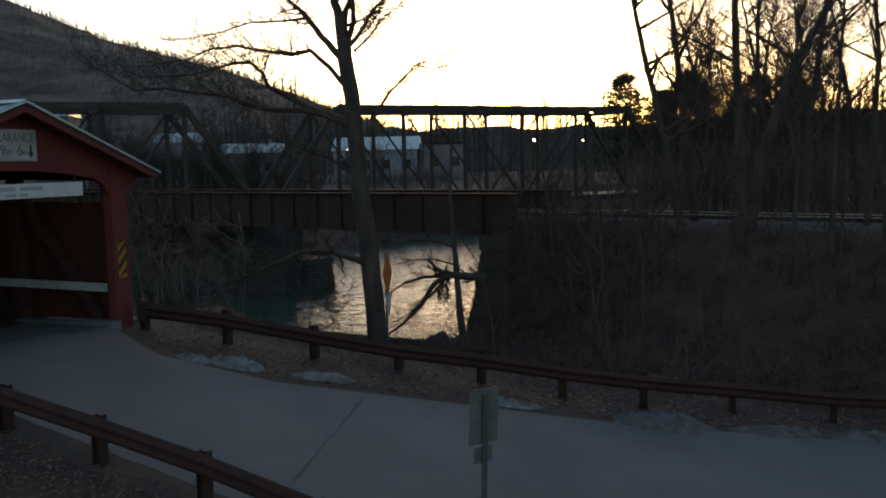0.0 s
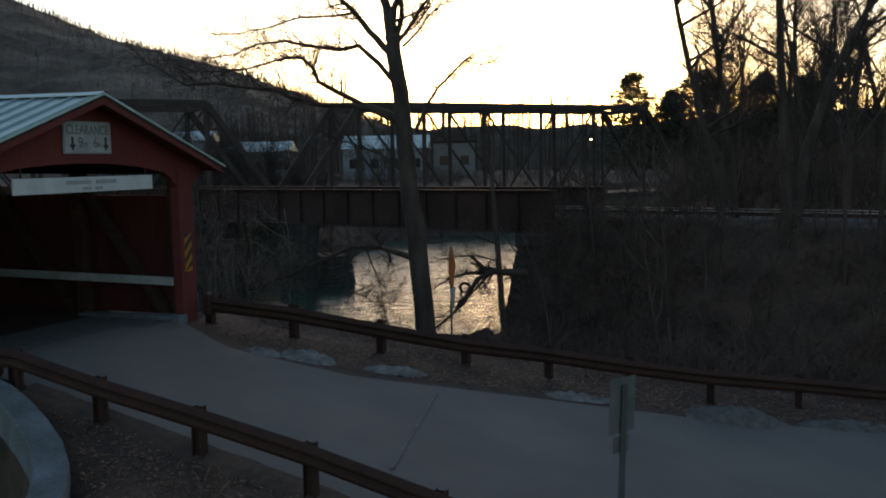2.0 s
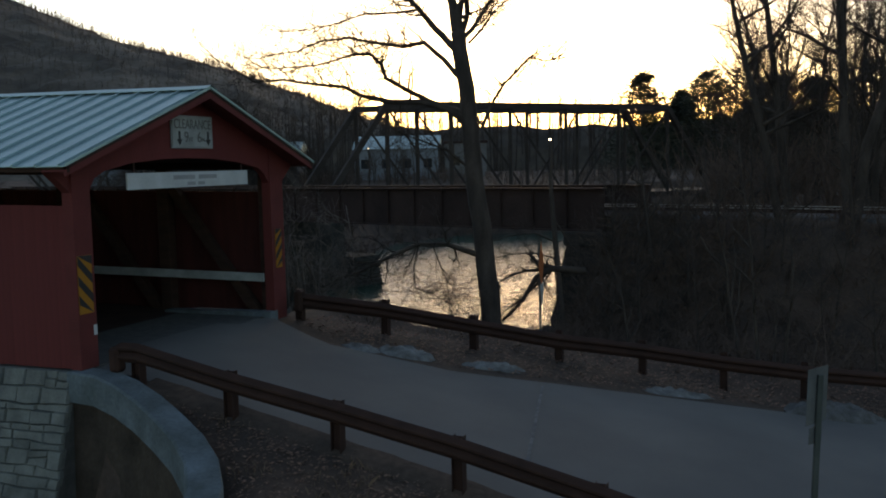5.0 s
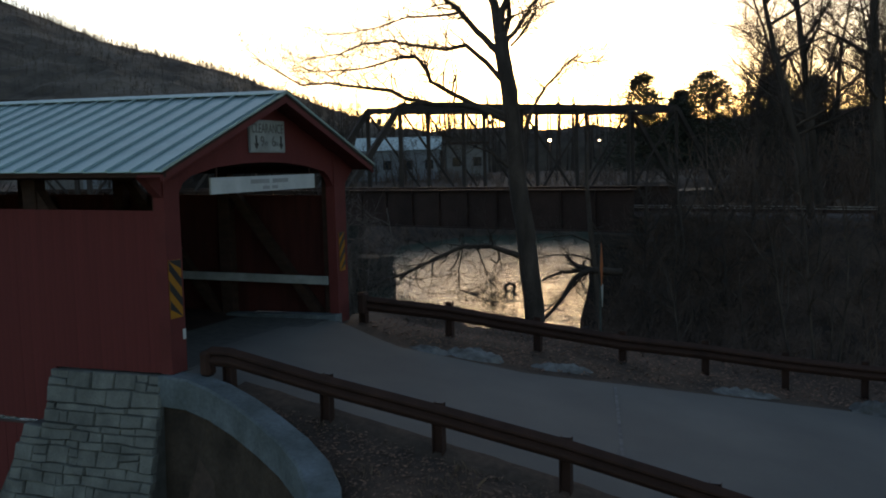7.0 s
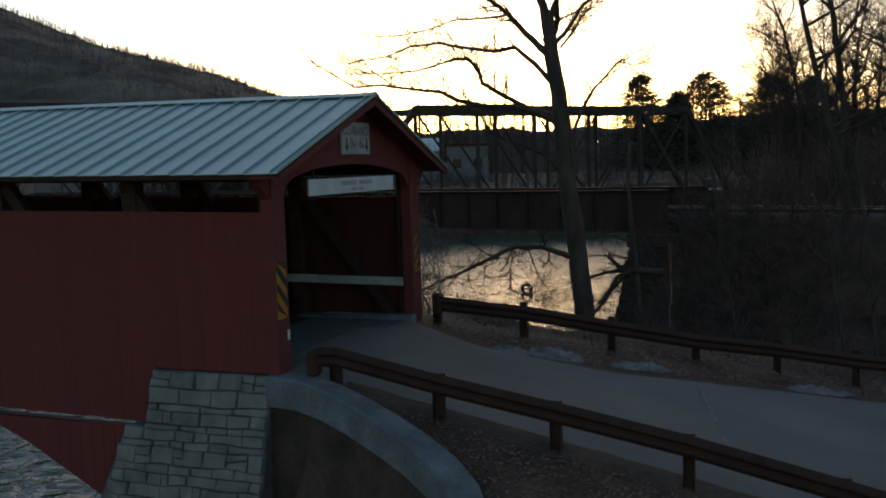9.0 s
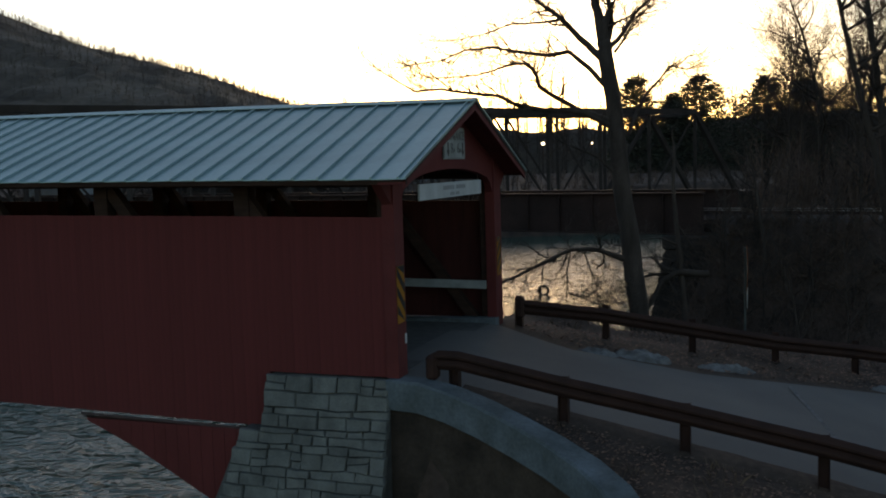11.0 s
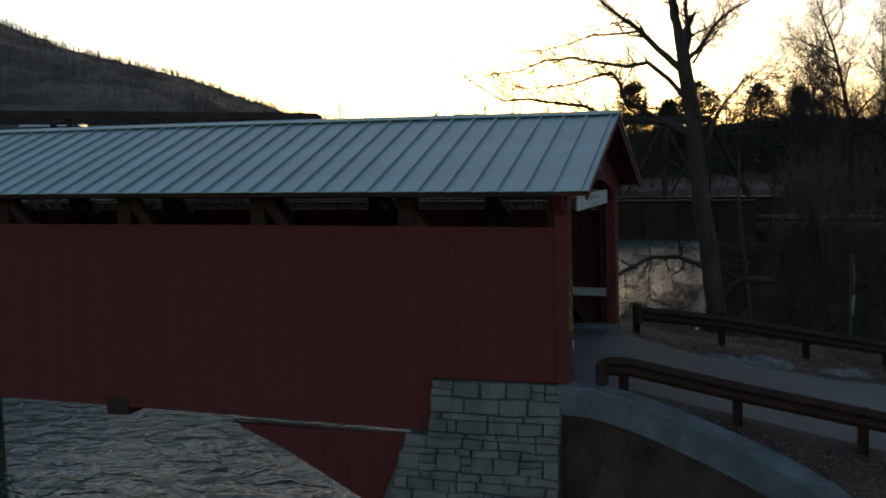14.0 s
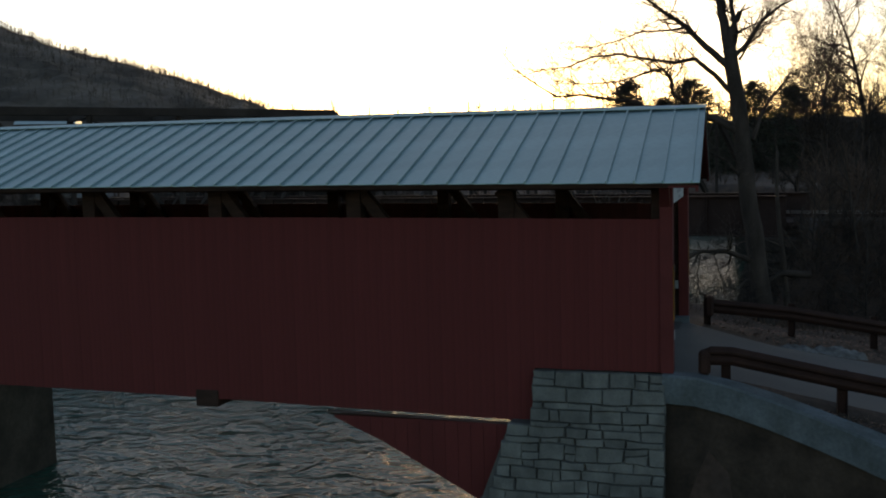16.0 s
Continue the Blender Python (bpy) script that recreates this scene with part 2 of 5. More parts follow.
def ground_z(x, y):
    # land beyond the banks
    rb, lb = right_bank(y), left_bank(y)
    dist = max(x - rb, lb - x, (y - 99) * 0.8)
    far = smoothstep(60, 130, y)
    top = 1.2 * far + (1 - far) * -1.0
    if dist <= 0:
        return WATER_Z - 0.2 + max(dist, -4) * 0.25
    land = top
    if x > rb - 1 and y < 60:
        # road shelf with a gully and the railway bank behind it
        rz = road_z(x)
        fe, ne = far_edge(x), near_edge(x)
        ry = rail_y(x)
        if y > fe:
            g0 = rz - 0.04
            gully = -2.9 + 0.25 * smoothstep(6, 20, x)
            a = smoothstep(3.4, 7.5, y - fe)
            land = g0 * (1 - a) + min(gully, g0 - 0.3) * a
            b = smoothstep(-8.5, -2.2, y - ry)
            land = land * (1 - b) + 0.75 * b
            c = smoothstep(3, 14, y - ry)
            land = land * (1 - c) + 0.6 * c
        elif y < ne:
            land = rz - 0.05 - 0.10 * min(ne - y, 30) - 0.9 * smoothstep(2.0, 9.0, ne - y)
            hollow = smoothstep(0.0, 0.35, wing_y(x) - y - 0.05) if x < 3.9 else smoothstep(0, 4.0, wing_y(3.9) - y) * (1 - smoothstep(4.2, 12, x))
            land = max(land, -4.6) * (1 - hollow) - 4.4 * hollow
        else:
            land = rz - 0.05
    rise = smoothstep(0, 3.6, dist)
    z = (WATER_Z - 0.2) * (1 - rise) + land * rise
    near = 1 - smoothstep(40, 80, math.hypot(x, y))
    on_road = y < far_edge(x) + 0.3 and y > near_edge(x) - 0.2 and x > -1
    if not on_road:
        if x > -1:
            rise *= smoothstep(0.1, 3.0, max(y - far_edge(x), near_edge(x) - y))
        z += 0.10 * noise.noise((x * 0.9, y * 0.9, 0)) * rise + 0.25 * noise.noise((x * 0.25, y * 0.25, 4)) * rise * (0.4 + near)
    return z


def build_ground():
    xs = sorted(set([round(-3 + 0.4 * i, 3) for i in range(0, 70)] + [25 + 2 * i for i in range(0, 40)] + [-3 - 1.2 * i for i in range(1, 55)] + [-70 - 12 * i for i in range(0, 20)] + [105 + 30 * i for i in range(0, 10)] + [-1500, -900, -500, 700, 1200, 2500, -2500]))
    ys = sorted(set([round(-6 + 0.4 * i, 3) for i in range(0, 95)] + [-6 - 1.5 * i for i in range(1, 30)] + [32 + 1.5 * i for i in range(1, 60)] + [125 + 12 * i for i in range(0, 20)] + [-60, -100, -200, -500, 500, 900, 1600, 2600, -1500]))
    verts = [(x, y, ground_z(x, y)) for y in ys for x in xs]
    w = len(xs)
    faces = [(j * w + i, j * w + i + 1, (j + 1) * w + i + 1, (j + 1) * w + i) for j in range(len(ys) - 1) for i in range(w - 1)]
    me = bpy.data.meshes.new("ground")
    me.from_pydata(verts, [], faces)
    for p in me.polygons:
        p.use_smooth = True
    me.materials.append(SOIL)
    return tagged(new("ground", me), "dark leaf-littered river bank with patchy grass", "ground", kind="structure")


build_ground()
bm = bmesh.new()
bmesh.ops.create_grid(bm, x_segments=2, y_segments=2, size=1, matrix=Matrix.Translation((-25, 20, WATER_Z)) @ Matrix.Diagonal((45, 90, 1, 1)))
tagged(part("water", bm, WATER), "rippled river water reflecting the pale dusk sky", "river", kind="structure")


def build_road():
    bm = bmesh.new()
    xs = [-0.6 + 0.6 * i for i in range(0, 70)] + [42, 50, 60]
    rows = []
    for x in xs:
        a, b = near_edge(max(x, 0)), far_edge(max(x, 0))
        rows.append([bm.verts.new((x, a + (b - a) * k / 8, road_z(x) + 0.05 * math.sin(math.pi * k / 8))) for k in range(9)])
    for r, s in zip(rows, rows[1:]):
        for k in range(8):
            bm.faces.new((r[k], s[k], s[k + 1], r[k + 1]))
    bmesh.ops.recalc_face_normals(bm, faces=bm.faces)
    return tagged(part("road", bm, ASPHALT, smooth=True), "worn grey asphalt road sloping down from the bridge", "road", kind="structure")


build_road()


def build_shoulder():
    """Dirt shoulder falling away from the asphalt's edge."""
    bm = bmesh.new()
    rows = []
    for i in range(150):
        x = 0.9 + 0.2 * i
        a, z = near_edge(x), road_z(x)
        w = 0.07 * noise.noise((x * 2.3, 0, 0))
        rows.append([bm.verts.new((x, a + d, z + h + 0.03 * noise.noise((x * 3, d * 5, 2)) * (k > 0))) for k, (d, h) in enumerate(((0.14 + w, 0.026), (-0.05, 0.015), (-0.3, -0.06), (-0.5, -0.2), (-0.62, -0.6)))])
    for r, s in zip(rows, rows[1:]):
        for k in range(4):
            bm.faces.new((r[k], s[k], s[k + 1], r[k + 1]))
    bmesh.ops.recalc_face_normals(bm, faces=bm.faces)
    tagged(part("road_shoulder", bm, SOIL, smooth=True), "brown dirt shoulder along the asphalt edge", "shoulder", kind="structure")


build_shoulder()
bm = bmesh.new()
for k in range(12):
    u0, u1 = k / 12, (k + 1) / 12 - 0.004
    xa, xb = 5.85 + 0.85 * u0, 5.85 + 0.85 * u1
    ya, yb = 5.05 - 3.9 * u0, 5.05 - 3.9 * u1
    vs = [bm.verts.new((x + w, y, road_z(x) + 0.055)) for x, y, w in ((xa, ya, -.03), (xa, ya, .03), (xb, yb, .03), (xb, yb, -.03))]
    bm.faces.new(vs)
bmesh.ops.recalc_face_normals(bm, faces=bm.faces)
tagged(part("road_joint", bm, mat("pale_joint_filler", (0.15, 0.15, 0.15), 0.9, scale=8, vary=0.3, fine=60)), "pale filled joint across the asphalt", "road marking", kind="structure")

# ---- covered bridge ----
LEN = 56.0
YN, YF, YC = -0.15, 5.79, 2.82


def camber(x):
    u = min(1, max(0, -x / LEN))
    return 1.0 * u * (1 - u)


bridge = thing("covered_bridge", "red board-sided covered bridge with a pale metal roof", "bridge")


def siding_bottom(x):
    if x > -2.32 or x < -LEN + 2.32:
        return 0.0
    return -0.98 + camber(x) * 1.3


def strip(lo, hi, y0, y1, xa=0.0, xb=-LEN, step=2.0):
    """A cambered bar along the bridge between two heights."""
    n = max(1, int((xa - xb) / step))
    xs = [xa + (xb - xa) * k / n for k in range(n + 1)]
    return prism(bmesh.new(), [(x, hi + camber(x)) for x in xs] + [(x, lo + camber(x)) for x in reversed(xs)], "y", y0, y1)


# near wall: a timber backing with its boards
side_near = part("side_wall", strip(0.1, 2.3, YN + 0.03, YN + 0.06, -0.1), DARKWOOD, bridge)
unit = mesh_of(add_box(bmesh.new(), (-0.5, -0.5, -0.5), (0.5, 0.5, 0.5)), "board", RED)
BW = 0.235
for k in range(int(LEN / BW)):
    x = -0.17 - BW * (k + 0.5)
    zb, zt = siding_bottom(x) + random.uniform(-0.006, 0.006), 2.52 + camber(x)
    b = part("board", unit, None, side_near)
    b.location, b.scale = (x, YN + random.uniform(-0.0012, 0.0012), (zb + zt) / 2), (BW - 0.0012, 0.03, zt - zb)
# far wall, the bridge's inner shade put into its darker red
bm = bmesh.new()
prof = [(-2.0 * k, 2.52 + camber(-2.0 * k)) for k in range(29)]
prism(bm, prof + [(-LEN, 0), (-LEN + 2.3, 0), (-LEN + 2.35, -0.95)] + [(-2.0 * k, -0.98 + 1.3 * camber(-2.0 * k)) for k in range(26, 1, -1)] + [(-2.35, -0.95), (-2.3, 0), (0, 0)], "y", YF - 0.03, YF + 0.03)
part("far_wall", bm, SHADEDRED, bridge)
# trusses inside both walls
for yy, nm in ((YN + 0.22, "near"), (YF - 0.22, "far")):
    for k in range(20):
        x = 0.06 - 2.81 * k if k else -0.18
        if x < -LEN:
            break
        part("truss_post", box((x - 0.14, yy - 0.12, -0.5 + camber(x)), (x + 0.14, yy + 0.12, 3.05 + camber(x)), 0.01), DARKWOOD, bridge)
        if x - 2.81 > -LEN:
            bm = beam(bmesh.new(), (x - 0.1, yy, -0.3 + camber(x)), (x - 2.7, yy, 3.0 + camber(x - 2.81)), 0.18, 0.2) if x > -LEN / 2 else beam(bmesh.new(), (x - 0.1, yy, 3.0 + camber(x)), (x - 2.7, yy, -0.3 + camber(x - 2.81)), 0.18, 0.2)
            part("truss_brace", bm, DARKWOOD, bridge)
    part("top_chord", strip(2.99, 3.14, yy - 0.12, yy + 0.12, -0.18), DARKWOOD, bridge)
# deck
part("deck", strip(-0.35, -0.07, YN + 0.08, YF - 0.08), DARKWOOD, bridge)
for k in range(5):
    x = -8.65 - 5.8 * k
    part("floor_beam", box((x - 0.24, YN - 0.05, siding_bottom(x) - 0.16), (x + 0.24, YF + 0.05, siding_bottom(x) + 0.16), 0.02), DARKWOOD, bridge)
# white rub rail and kerb along the far inner side
part("rub_rail", strip(0.675, 0.845, YF - 0.485, YF - 0.435, -0.18, -36), DULLWHITE, bridge, "white-painted horizontal board inside the bridge")
bm = bmesh.new()
prism(bm, [(0.05, -0.18), (-2.6, -0.1), (-2.6, 0.02), (0.05, 0.07)], "y", YF - 0.62, YF - 0.33)
part("kerb", bm, CONCRETE, bridge, "pale concrete kerb at the portal")
# arch boards over the skewback
bm = bmesh.new()
prism(bm, [(-6.15, -0.90), (-2.42, -0.97), (-2.42, -1.012), (-6.15, -0.942)], "y", YN - 0.034, YN - 0.017)
part("drip_ledge", bm, FADED, bridge, "thin pale drip board")
ARCH = [(-6.3, -0.95), (-6.0, -1.05), (-5.1, -1.43), (-4.4, -1.80), (-3.2, -2.45), (-2.6, -2.9)]
skirt = part("arch_skirt", prism(bmesh.new(), [(-6.2, -0.98), (-2.6, -0.98), (-2.6, -2.0)], "y", YN + 0.03, YN + 0.06), DARKWOOD, bridge)
x = -2.74
while x > -6.2:
    xb = x - BW + 0.006
    za, zb = lerp_table(x, ARCH), lerp_table(xb, ARCH)
    if zb < -1.0:
        part("board", prism(bmesh.new(), [(x, -1.0), (xb, -1.0), (xb, min(zb, -1.001)), (x, za)], "y", YN - 0.03, YN + 0.01), RED, skirt)
    x -= BW


def roof_z(y, x):
    return 4.47 - abs(y - YC) * (4.47 - 3.15) / 3.575 + camber(x)


# portal: gable wall with an arched opening
YO1, YO2 = 0.17, 5.37
bm = bmesh.new()
ARCHTOP = [(YO1, 2.72), (0.32, 2.93), (0.55, 3.04), (1.2, 3.16), (2.0, 3.22), (2.77, 3.24), (3.5, 3.22), (4.3, 3.15), (4.98, 3.04), (5.2, 2.92), (YO2, 2.72)]


def top_at(y):
    return roof_z(y, 0) - 0.08


prism(bm, ARCHTOP + [(YO2, top_at(YO2)), (YC, top_at(YC)), (YO1, top_at(YO1))], "x", -0.14, 0.0)
part("gable_wall", bm, RED, bridge, "red board gable over an arched portal")
for ya, yb, zlow in ((YN - 0.06, YO1, 0.0), (YO2, YF + 0.06, -0.14)):
    bm = bmesh.new()
    prism(bm, [(ya, zlow), (yb, zlow), (yb, top_at(yb)), (ya, top_at(ya))], "x", -0.17, 0.03)
    part("portal_post", bm, RED_TRIM, bridge)
# eave brackets at the portal corners
for ya, yb, s in ((-0.62, YN - 0.06, 1), (YF + 0.06, 6.26, -1)):
    bm = bmesh.new()
    yin, yout = (yb, ya) if s > 0 else (ya, yb)
    prism(bm, [(yin, top_at(yin)), (yout, top_at(yout)), (yout, top_at(yout) - 0.08), (yin, top_at(yin) - 0.55)], "x", -0.15, 0.0)
    part("eave_bracket", bm, RED_TRIM, bridge)
# roof deck, rakes, panels and ridge cap
XR = 0.46
for s, nm in ((-1, "near"), (1, "far")):
    ye = YC + s * 3.575
    bm = bmesh.new()
    xs = [XR] + [-2.0 * k for k in range(29)]
    cols = []
    for x in xs:
        cols.append([bm.verts.new((x, y, roof_z(y, x) + dz)) for y, dz in ((ye, -0.025), (YC, -0.025), (YC, -0.075), (ye, -0.075))])
    for r, q in zip(cols, cols[1:]):
        for i in range(4):
            bm.faces.new((r[i], r[(i + 1) % 4], q[(i + 1) % 4], q[i]))
    bm.faces.new(cols[0]), bm.faces.new(list(reversed(cols[-1])))
    bmesh.ops.recalc_face_normals(bm, faces=bm.faces)
    deck = part("roof_slope", bm, DARKWOOD, bridge)
    PW = 0.435
    sl = (4.47 - 3.15) / 3.575
    bm = bmesh.new()
    yl = s * 3.62
    prism(bm, [(-PW / 2, 0), (PW / 2, 0), (PW / 2, 0.012), (PW / 2 - 0.004, 0.045), (PW / 2 - 0.03, 0.045), (PW / 2 - 0.034, 0.014), (-PW / 2, 0.012)], "y", 0, yl)
    for v in bm.verts:
        v.co.z -= abs(v.co.y) * sl
    pm = mesh_of(bm, "roof_panel", TIN)
    for k in range(-1, int((LEN + XR) / PW)):
        x = XR - PW * (k + 0.5) - 0.09
        p = part("roof_panel", pm, None, deck)
        if k < 0:
            # the cut panel along the rake
            x, p.scale = XR - 0.035, (0.25, 1, 1)
        p.location = (x, YC, 4.45 + camber(x))
    # rake board at the portal
    bm = bmesh.new()
    q = [(YC, roof_z(YC, 0) - 0.03), (ye, roof_z(ye, 0) - 0.03), (ye, roof_z(ye, 0) - 0.17), (YC, roof_z(YC, 0) - 0.19)]
    prism(bm, q, "x", XR - 0.05, XR - 0.005)
    part("rake_board", bm, RED_TRIM, bridge, "red-painted rake board")
    bm = bmesh.new()
    q = [(YC, roof_z(YC, 0) - 0.076), (ye, roof_z(ye, 0) - 0.076), (ye, roof_z(ye, 0) - 0.11), (YC, roof_z(YC, 0) - 0.11)]
    prism(bm, q, "x", 0.002, XR - 0.05)
    part("soffit", bm, RED_TRIM, bridge)
    yy = YC + s * 3.53
    part("fascia", strip(roof_z(yy, 0) - 0.13, roof_z(yy, 0) - 0.06, yy - 0.025, yy + 0.025, XR), DARKWOOD, bridge)
bm = bmesh.new()
cols = []
for x in [XR + 0.03] + [-2.0 * k for k in range(29)]:
    cols.append([bm.verts.new((x, YC + dy, z + camber(x))) for dy, z in ((-0.17, 4.447), (0, 4.512), (0.17, 4.447), (0.17, 4.437), (0, 4.50), (-0.17, 4.437))])
for r, q in zip(cols, cols[1:]):
    for i in range(6):
        bm.faces.new((r[i], r[(i + 1) % 6], q[(i + 1) % 6], q[i]))
bmesh.ops.recalc_face_normals(bm, faces=bm.faces)
part("ridge_cap", bm, TIN, bridge)


# ---- abutment of coursed stone ----
def build_abutment():
    ab = thing("stone_abutment", "pale coursed fieldstone abutment under the red bridge end", "abutment")
    def face_y(z):
        return -0.30 + 0.25 * min(z, 0)
    def left_x(z):
        return lerp_table(z, [(-6, -4.2), (-2.4, -3.25), (-2.0, -2.95), (-0.9, -2.70), (-0.89, -2.30), (0.1, -2.28)])
    bm = bmesh.new()
    for z0, z1 in ((-6, -2.4), (-2.4, -0.9), (-0.9, -0.03)):
        q = [bm.verts.new(p) for p in ((left_x(z0 + 0.02) + 0.03, face_y(z0) + 0.06, z0), (-0.1, face_y(z0) + 0.06, z0), (-0.1, face_y(z1) + 0.06, z1), (left_x(z1 - 0.02) + 0.03, face_y(z1) + 0.06, z1))]
        r = [bm.verts.new((v.co.x, 6.2, v.co.z)) for v in q]
        bm.faces.new(q), bm.faces.new(list(reversed(r)))
        for i in range(4):
            bm.faces.new((q[i], r[i], r[(i + 1) % 4], q[(i + 1) % 4]))
    bmesh.ops.recalc_face_normals(bm, faces=bm.faces)
    core = part("core", bm, MORTAR, ab)
    rng = random.Random(5)
    def wob(x, row):
        return 0 if row == 0 else 0.045 * noise.noise((x * 1.8, row * 3.3, 1.0))
    def stone(x0, x1, za, zb, ra, rb):
        """One block between x1 < x0 with wavering bed joints."""
        bm = bmesh.new()
        g = 0.006
        xm = (x0 + x1) / 2 + rng.uniform(-.1, .1) * (x0 - x1)
        j = lambda a: rng.uniform(-a, a)
        pts = [(x0 - g + j(.018), zb + wob(x0, rb) + g), (xm, zb + wob(xm, rb) + g + j(.008)), (x1 + g + j(.018), zb + wob(x1, rb) + g), (x1 + g + j(.018), za + wob(x1, ra) - g), (xm, za + wob(xm, ra) - g + j(.008)), (x0 - g + j(.018), za + wob(x0, ra) - g)]
        cx, cz = sum(p[0] for p in pts) / 6, sum(p[1] for p in pts) / 6
        d = rng.uniform(0.0, 0.035)
        fr = [bm.verts.new((cx + (px - cx) * 0.93, face_y(pz) - d + j(.006), cz + (pz - cz) * 0.88)) for px, pz in pts]
        mid = [bm.verts.new((px, face_y(pz) + 0.02, pz)) for px, pz in pts]
        bk = [bm.verts.new((px, face_y(pz) + 0.10, pz)) for px, pz in pts]
        bm.faces.new(fr)
        for u, v in ((fr, mid), (mid, bk)):
            for i in range(6):
                bm.faces.new((u[i], v[i], v[(i + 1) % 6], u[(i + 1) % 6]))
        bmesh.ops.recalc_face_normals(bm, faces=bm.faces)
        part("stone", bm, STONE, core)
    z, row = -0.01, 0
    while z > -3.4:
        hh = rng.choice((0.11, 0.14, 0.17, 0.20, 0.25))
        if z > -0.85 and z - hh < -0.95:
            hh = z + 0.9
        z0 = z - hh
        x = -0.09
        xl = left_x((z + z0) / 2)
        while x > xl + 0.04:
            w = rng.uniform(0.13, 0.66)
            if x - w < xl + 0.18:
                w = x - xl
            if hh > 0.2 and rng.random() < 0.38:
                zm = z - hh * rng.uniform(0.4, 0.6)
                stone(x, x - w, z, zm, row, 100 + row)
                if w > 0.42:
                    xs_ = x - w * rng.uniform(0.35, 0.65)
                    stone(x, xs_, zm, z0, 100 + row, row + 1), stone(xs_, x - w, zm, z0, 100 + row, row + 1)
                else:
                    stone(x, x - w, zm, z0, 100 + row, row + 1)
            else:
                stone(x, x - w, z, z0, row, row + 1)
            x -= w
        z, row = z0, row + 1
    return ab


build_abutment()
# river pier under the bridge
mp = thing("river_pier", "tall dark brown stained pier under the bridge in the river", "bridge pier")
part("cap", box((-21.08, -0.98, -0.75), (-18.27, 7.28, -0.45), 0.05), CONCRETE, mp)
part("shaft", box((-21.0, -0.9, -6), (-18.35, 7.2, -0.754), 0.08), mat("brown_stained_concrete", (0.115, 0.092, 0.072), 0.95, scale=0.9, vary=0.35, fine=8, bump=0.6), mp)
# far abutment
ab2 = thing("far_abutment", "stone abutment at the other end of the bridge", "abutment")
part("core", box((-LEN - 1, -0.35, -6), (-LEN + 2.3, 6.2, -0.03)), PIERSTONE, ab2)


# ---- curved concrete wing wall ----
def sweep(bm, path, prof):
    rows = []
    n = len(path)
    for i, p in enumerate(path):
        a, b = Vector(path[max(i - 1, 0)]), Vector(path[min(i + 1, n - 1)])
        d = Vector((b.x - a.x, b.y - a.y, 0)).normalized()
        s = Vector((d.y, -d.x, 0))
        rows.append([bm.verts.new(Vector(p) + s * u + Vector((0, 0, v))) for u, v in prof])
    m = len(prof)
    for r, q in zip(rows, rows[1:]):
        for k in range(m):
            bm.faces.new((r[k], r[(k + 1) % m], q[(k + 1) % m], q[k]))
    bm.faces.new(rows[0]), bm.faces.new(list(reversed(rows[-1])))
    bmesh.ops.recalc_face_normals(bm, faces=bm.faces)
    return bm


WING = [(-0.12, -0.02, 0.0), (0.45, -0.06, -0.02), (1.0, -0.22, -0.10), (1.6, -0.48, -0.22), (2.2, -0.80, -0.36), (2.8, -1.17, -0.50), (3.35, -1.64, -0.62), (3.8, -2.20, -0.72), (3.98, -2.55, -0.78)]
wing = thing("wing_wall", "curved weathered concrete wing wall beside the abutment", "retaining wall")
part("coping", sweep(bmesh.new(), WING, [(-0.10, -0.46), (-0.10, -0.02), (-0.08, 0.0), (0.30, 0.0), (0.33, -0.03), (0.35, -0.46)]), CONCRETE, wing)

part("wall_face", sweep(bmesh.new(), WING, [(-0.12, -5.2), (-0.12, -0.47), (0.27, -0.47), (0.45, -5.2)]), DARKWALL, wing, "dark brown mottled wall face")


# ---- guard rails ----
def build_guard_rail(name, label, path, face, posts, height=0.70, lift=0.0):
    g = thing(name, label, "guard rail", group="road guard rails")
    f = face
    prof = [(0, 0), (f * 0.03, -0.02), (f * 0.08, -0.07), (f * 0.08, -0.10), (f * 0.015, -0.15), (f * 0.08, -0.20), (f * 0.08, -0.23), (f * 0.03, -0.29), (0, -0.31), (-f * 0.012, -0.30), (f * 0.015, -0.28), (f * 0.065, -0.225), (f * 0.065, -0.205), (0, -0.15), (f * 0.065, -0.095), (f * 0.065, -0.075), (f * 0.015, -0.03), (-f * 0.012, -0.01)]
    top = [(x, y, z + height) for x, y, z in path]
    part("beam", sweep(bmesh.new(), top, prof), RUST, g)
    for x, y, z, zt in posts:
        bm = bmesh.new()
        yy = y - f * -0.10
        add_box(bm, (x - 0.075, yy - 0.006, z - 0.5), (x + 0.075, yy + 0.006, zt), 0)
        add_box(bm, (x - 0.075, yy - 0.08, z - 0.5), (x - 0.067, yy + 0.08, zt), 0)
        add_box(bm, (x + 0.067, yy - 0.08, z - 0.5), (x + 0.075, yy + 0.08, zt), 0)
        part("post", bm, RUST, g)
    ex, ey, ez = path[0]
    part("terminal", box((ex - 0.05, ey - 0.12, ez + height - 0.40), (ex + 0.14, ey + 0.12, ez + height + lift), 0.05), RUST, g)
    return g


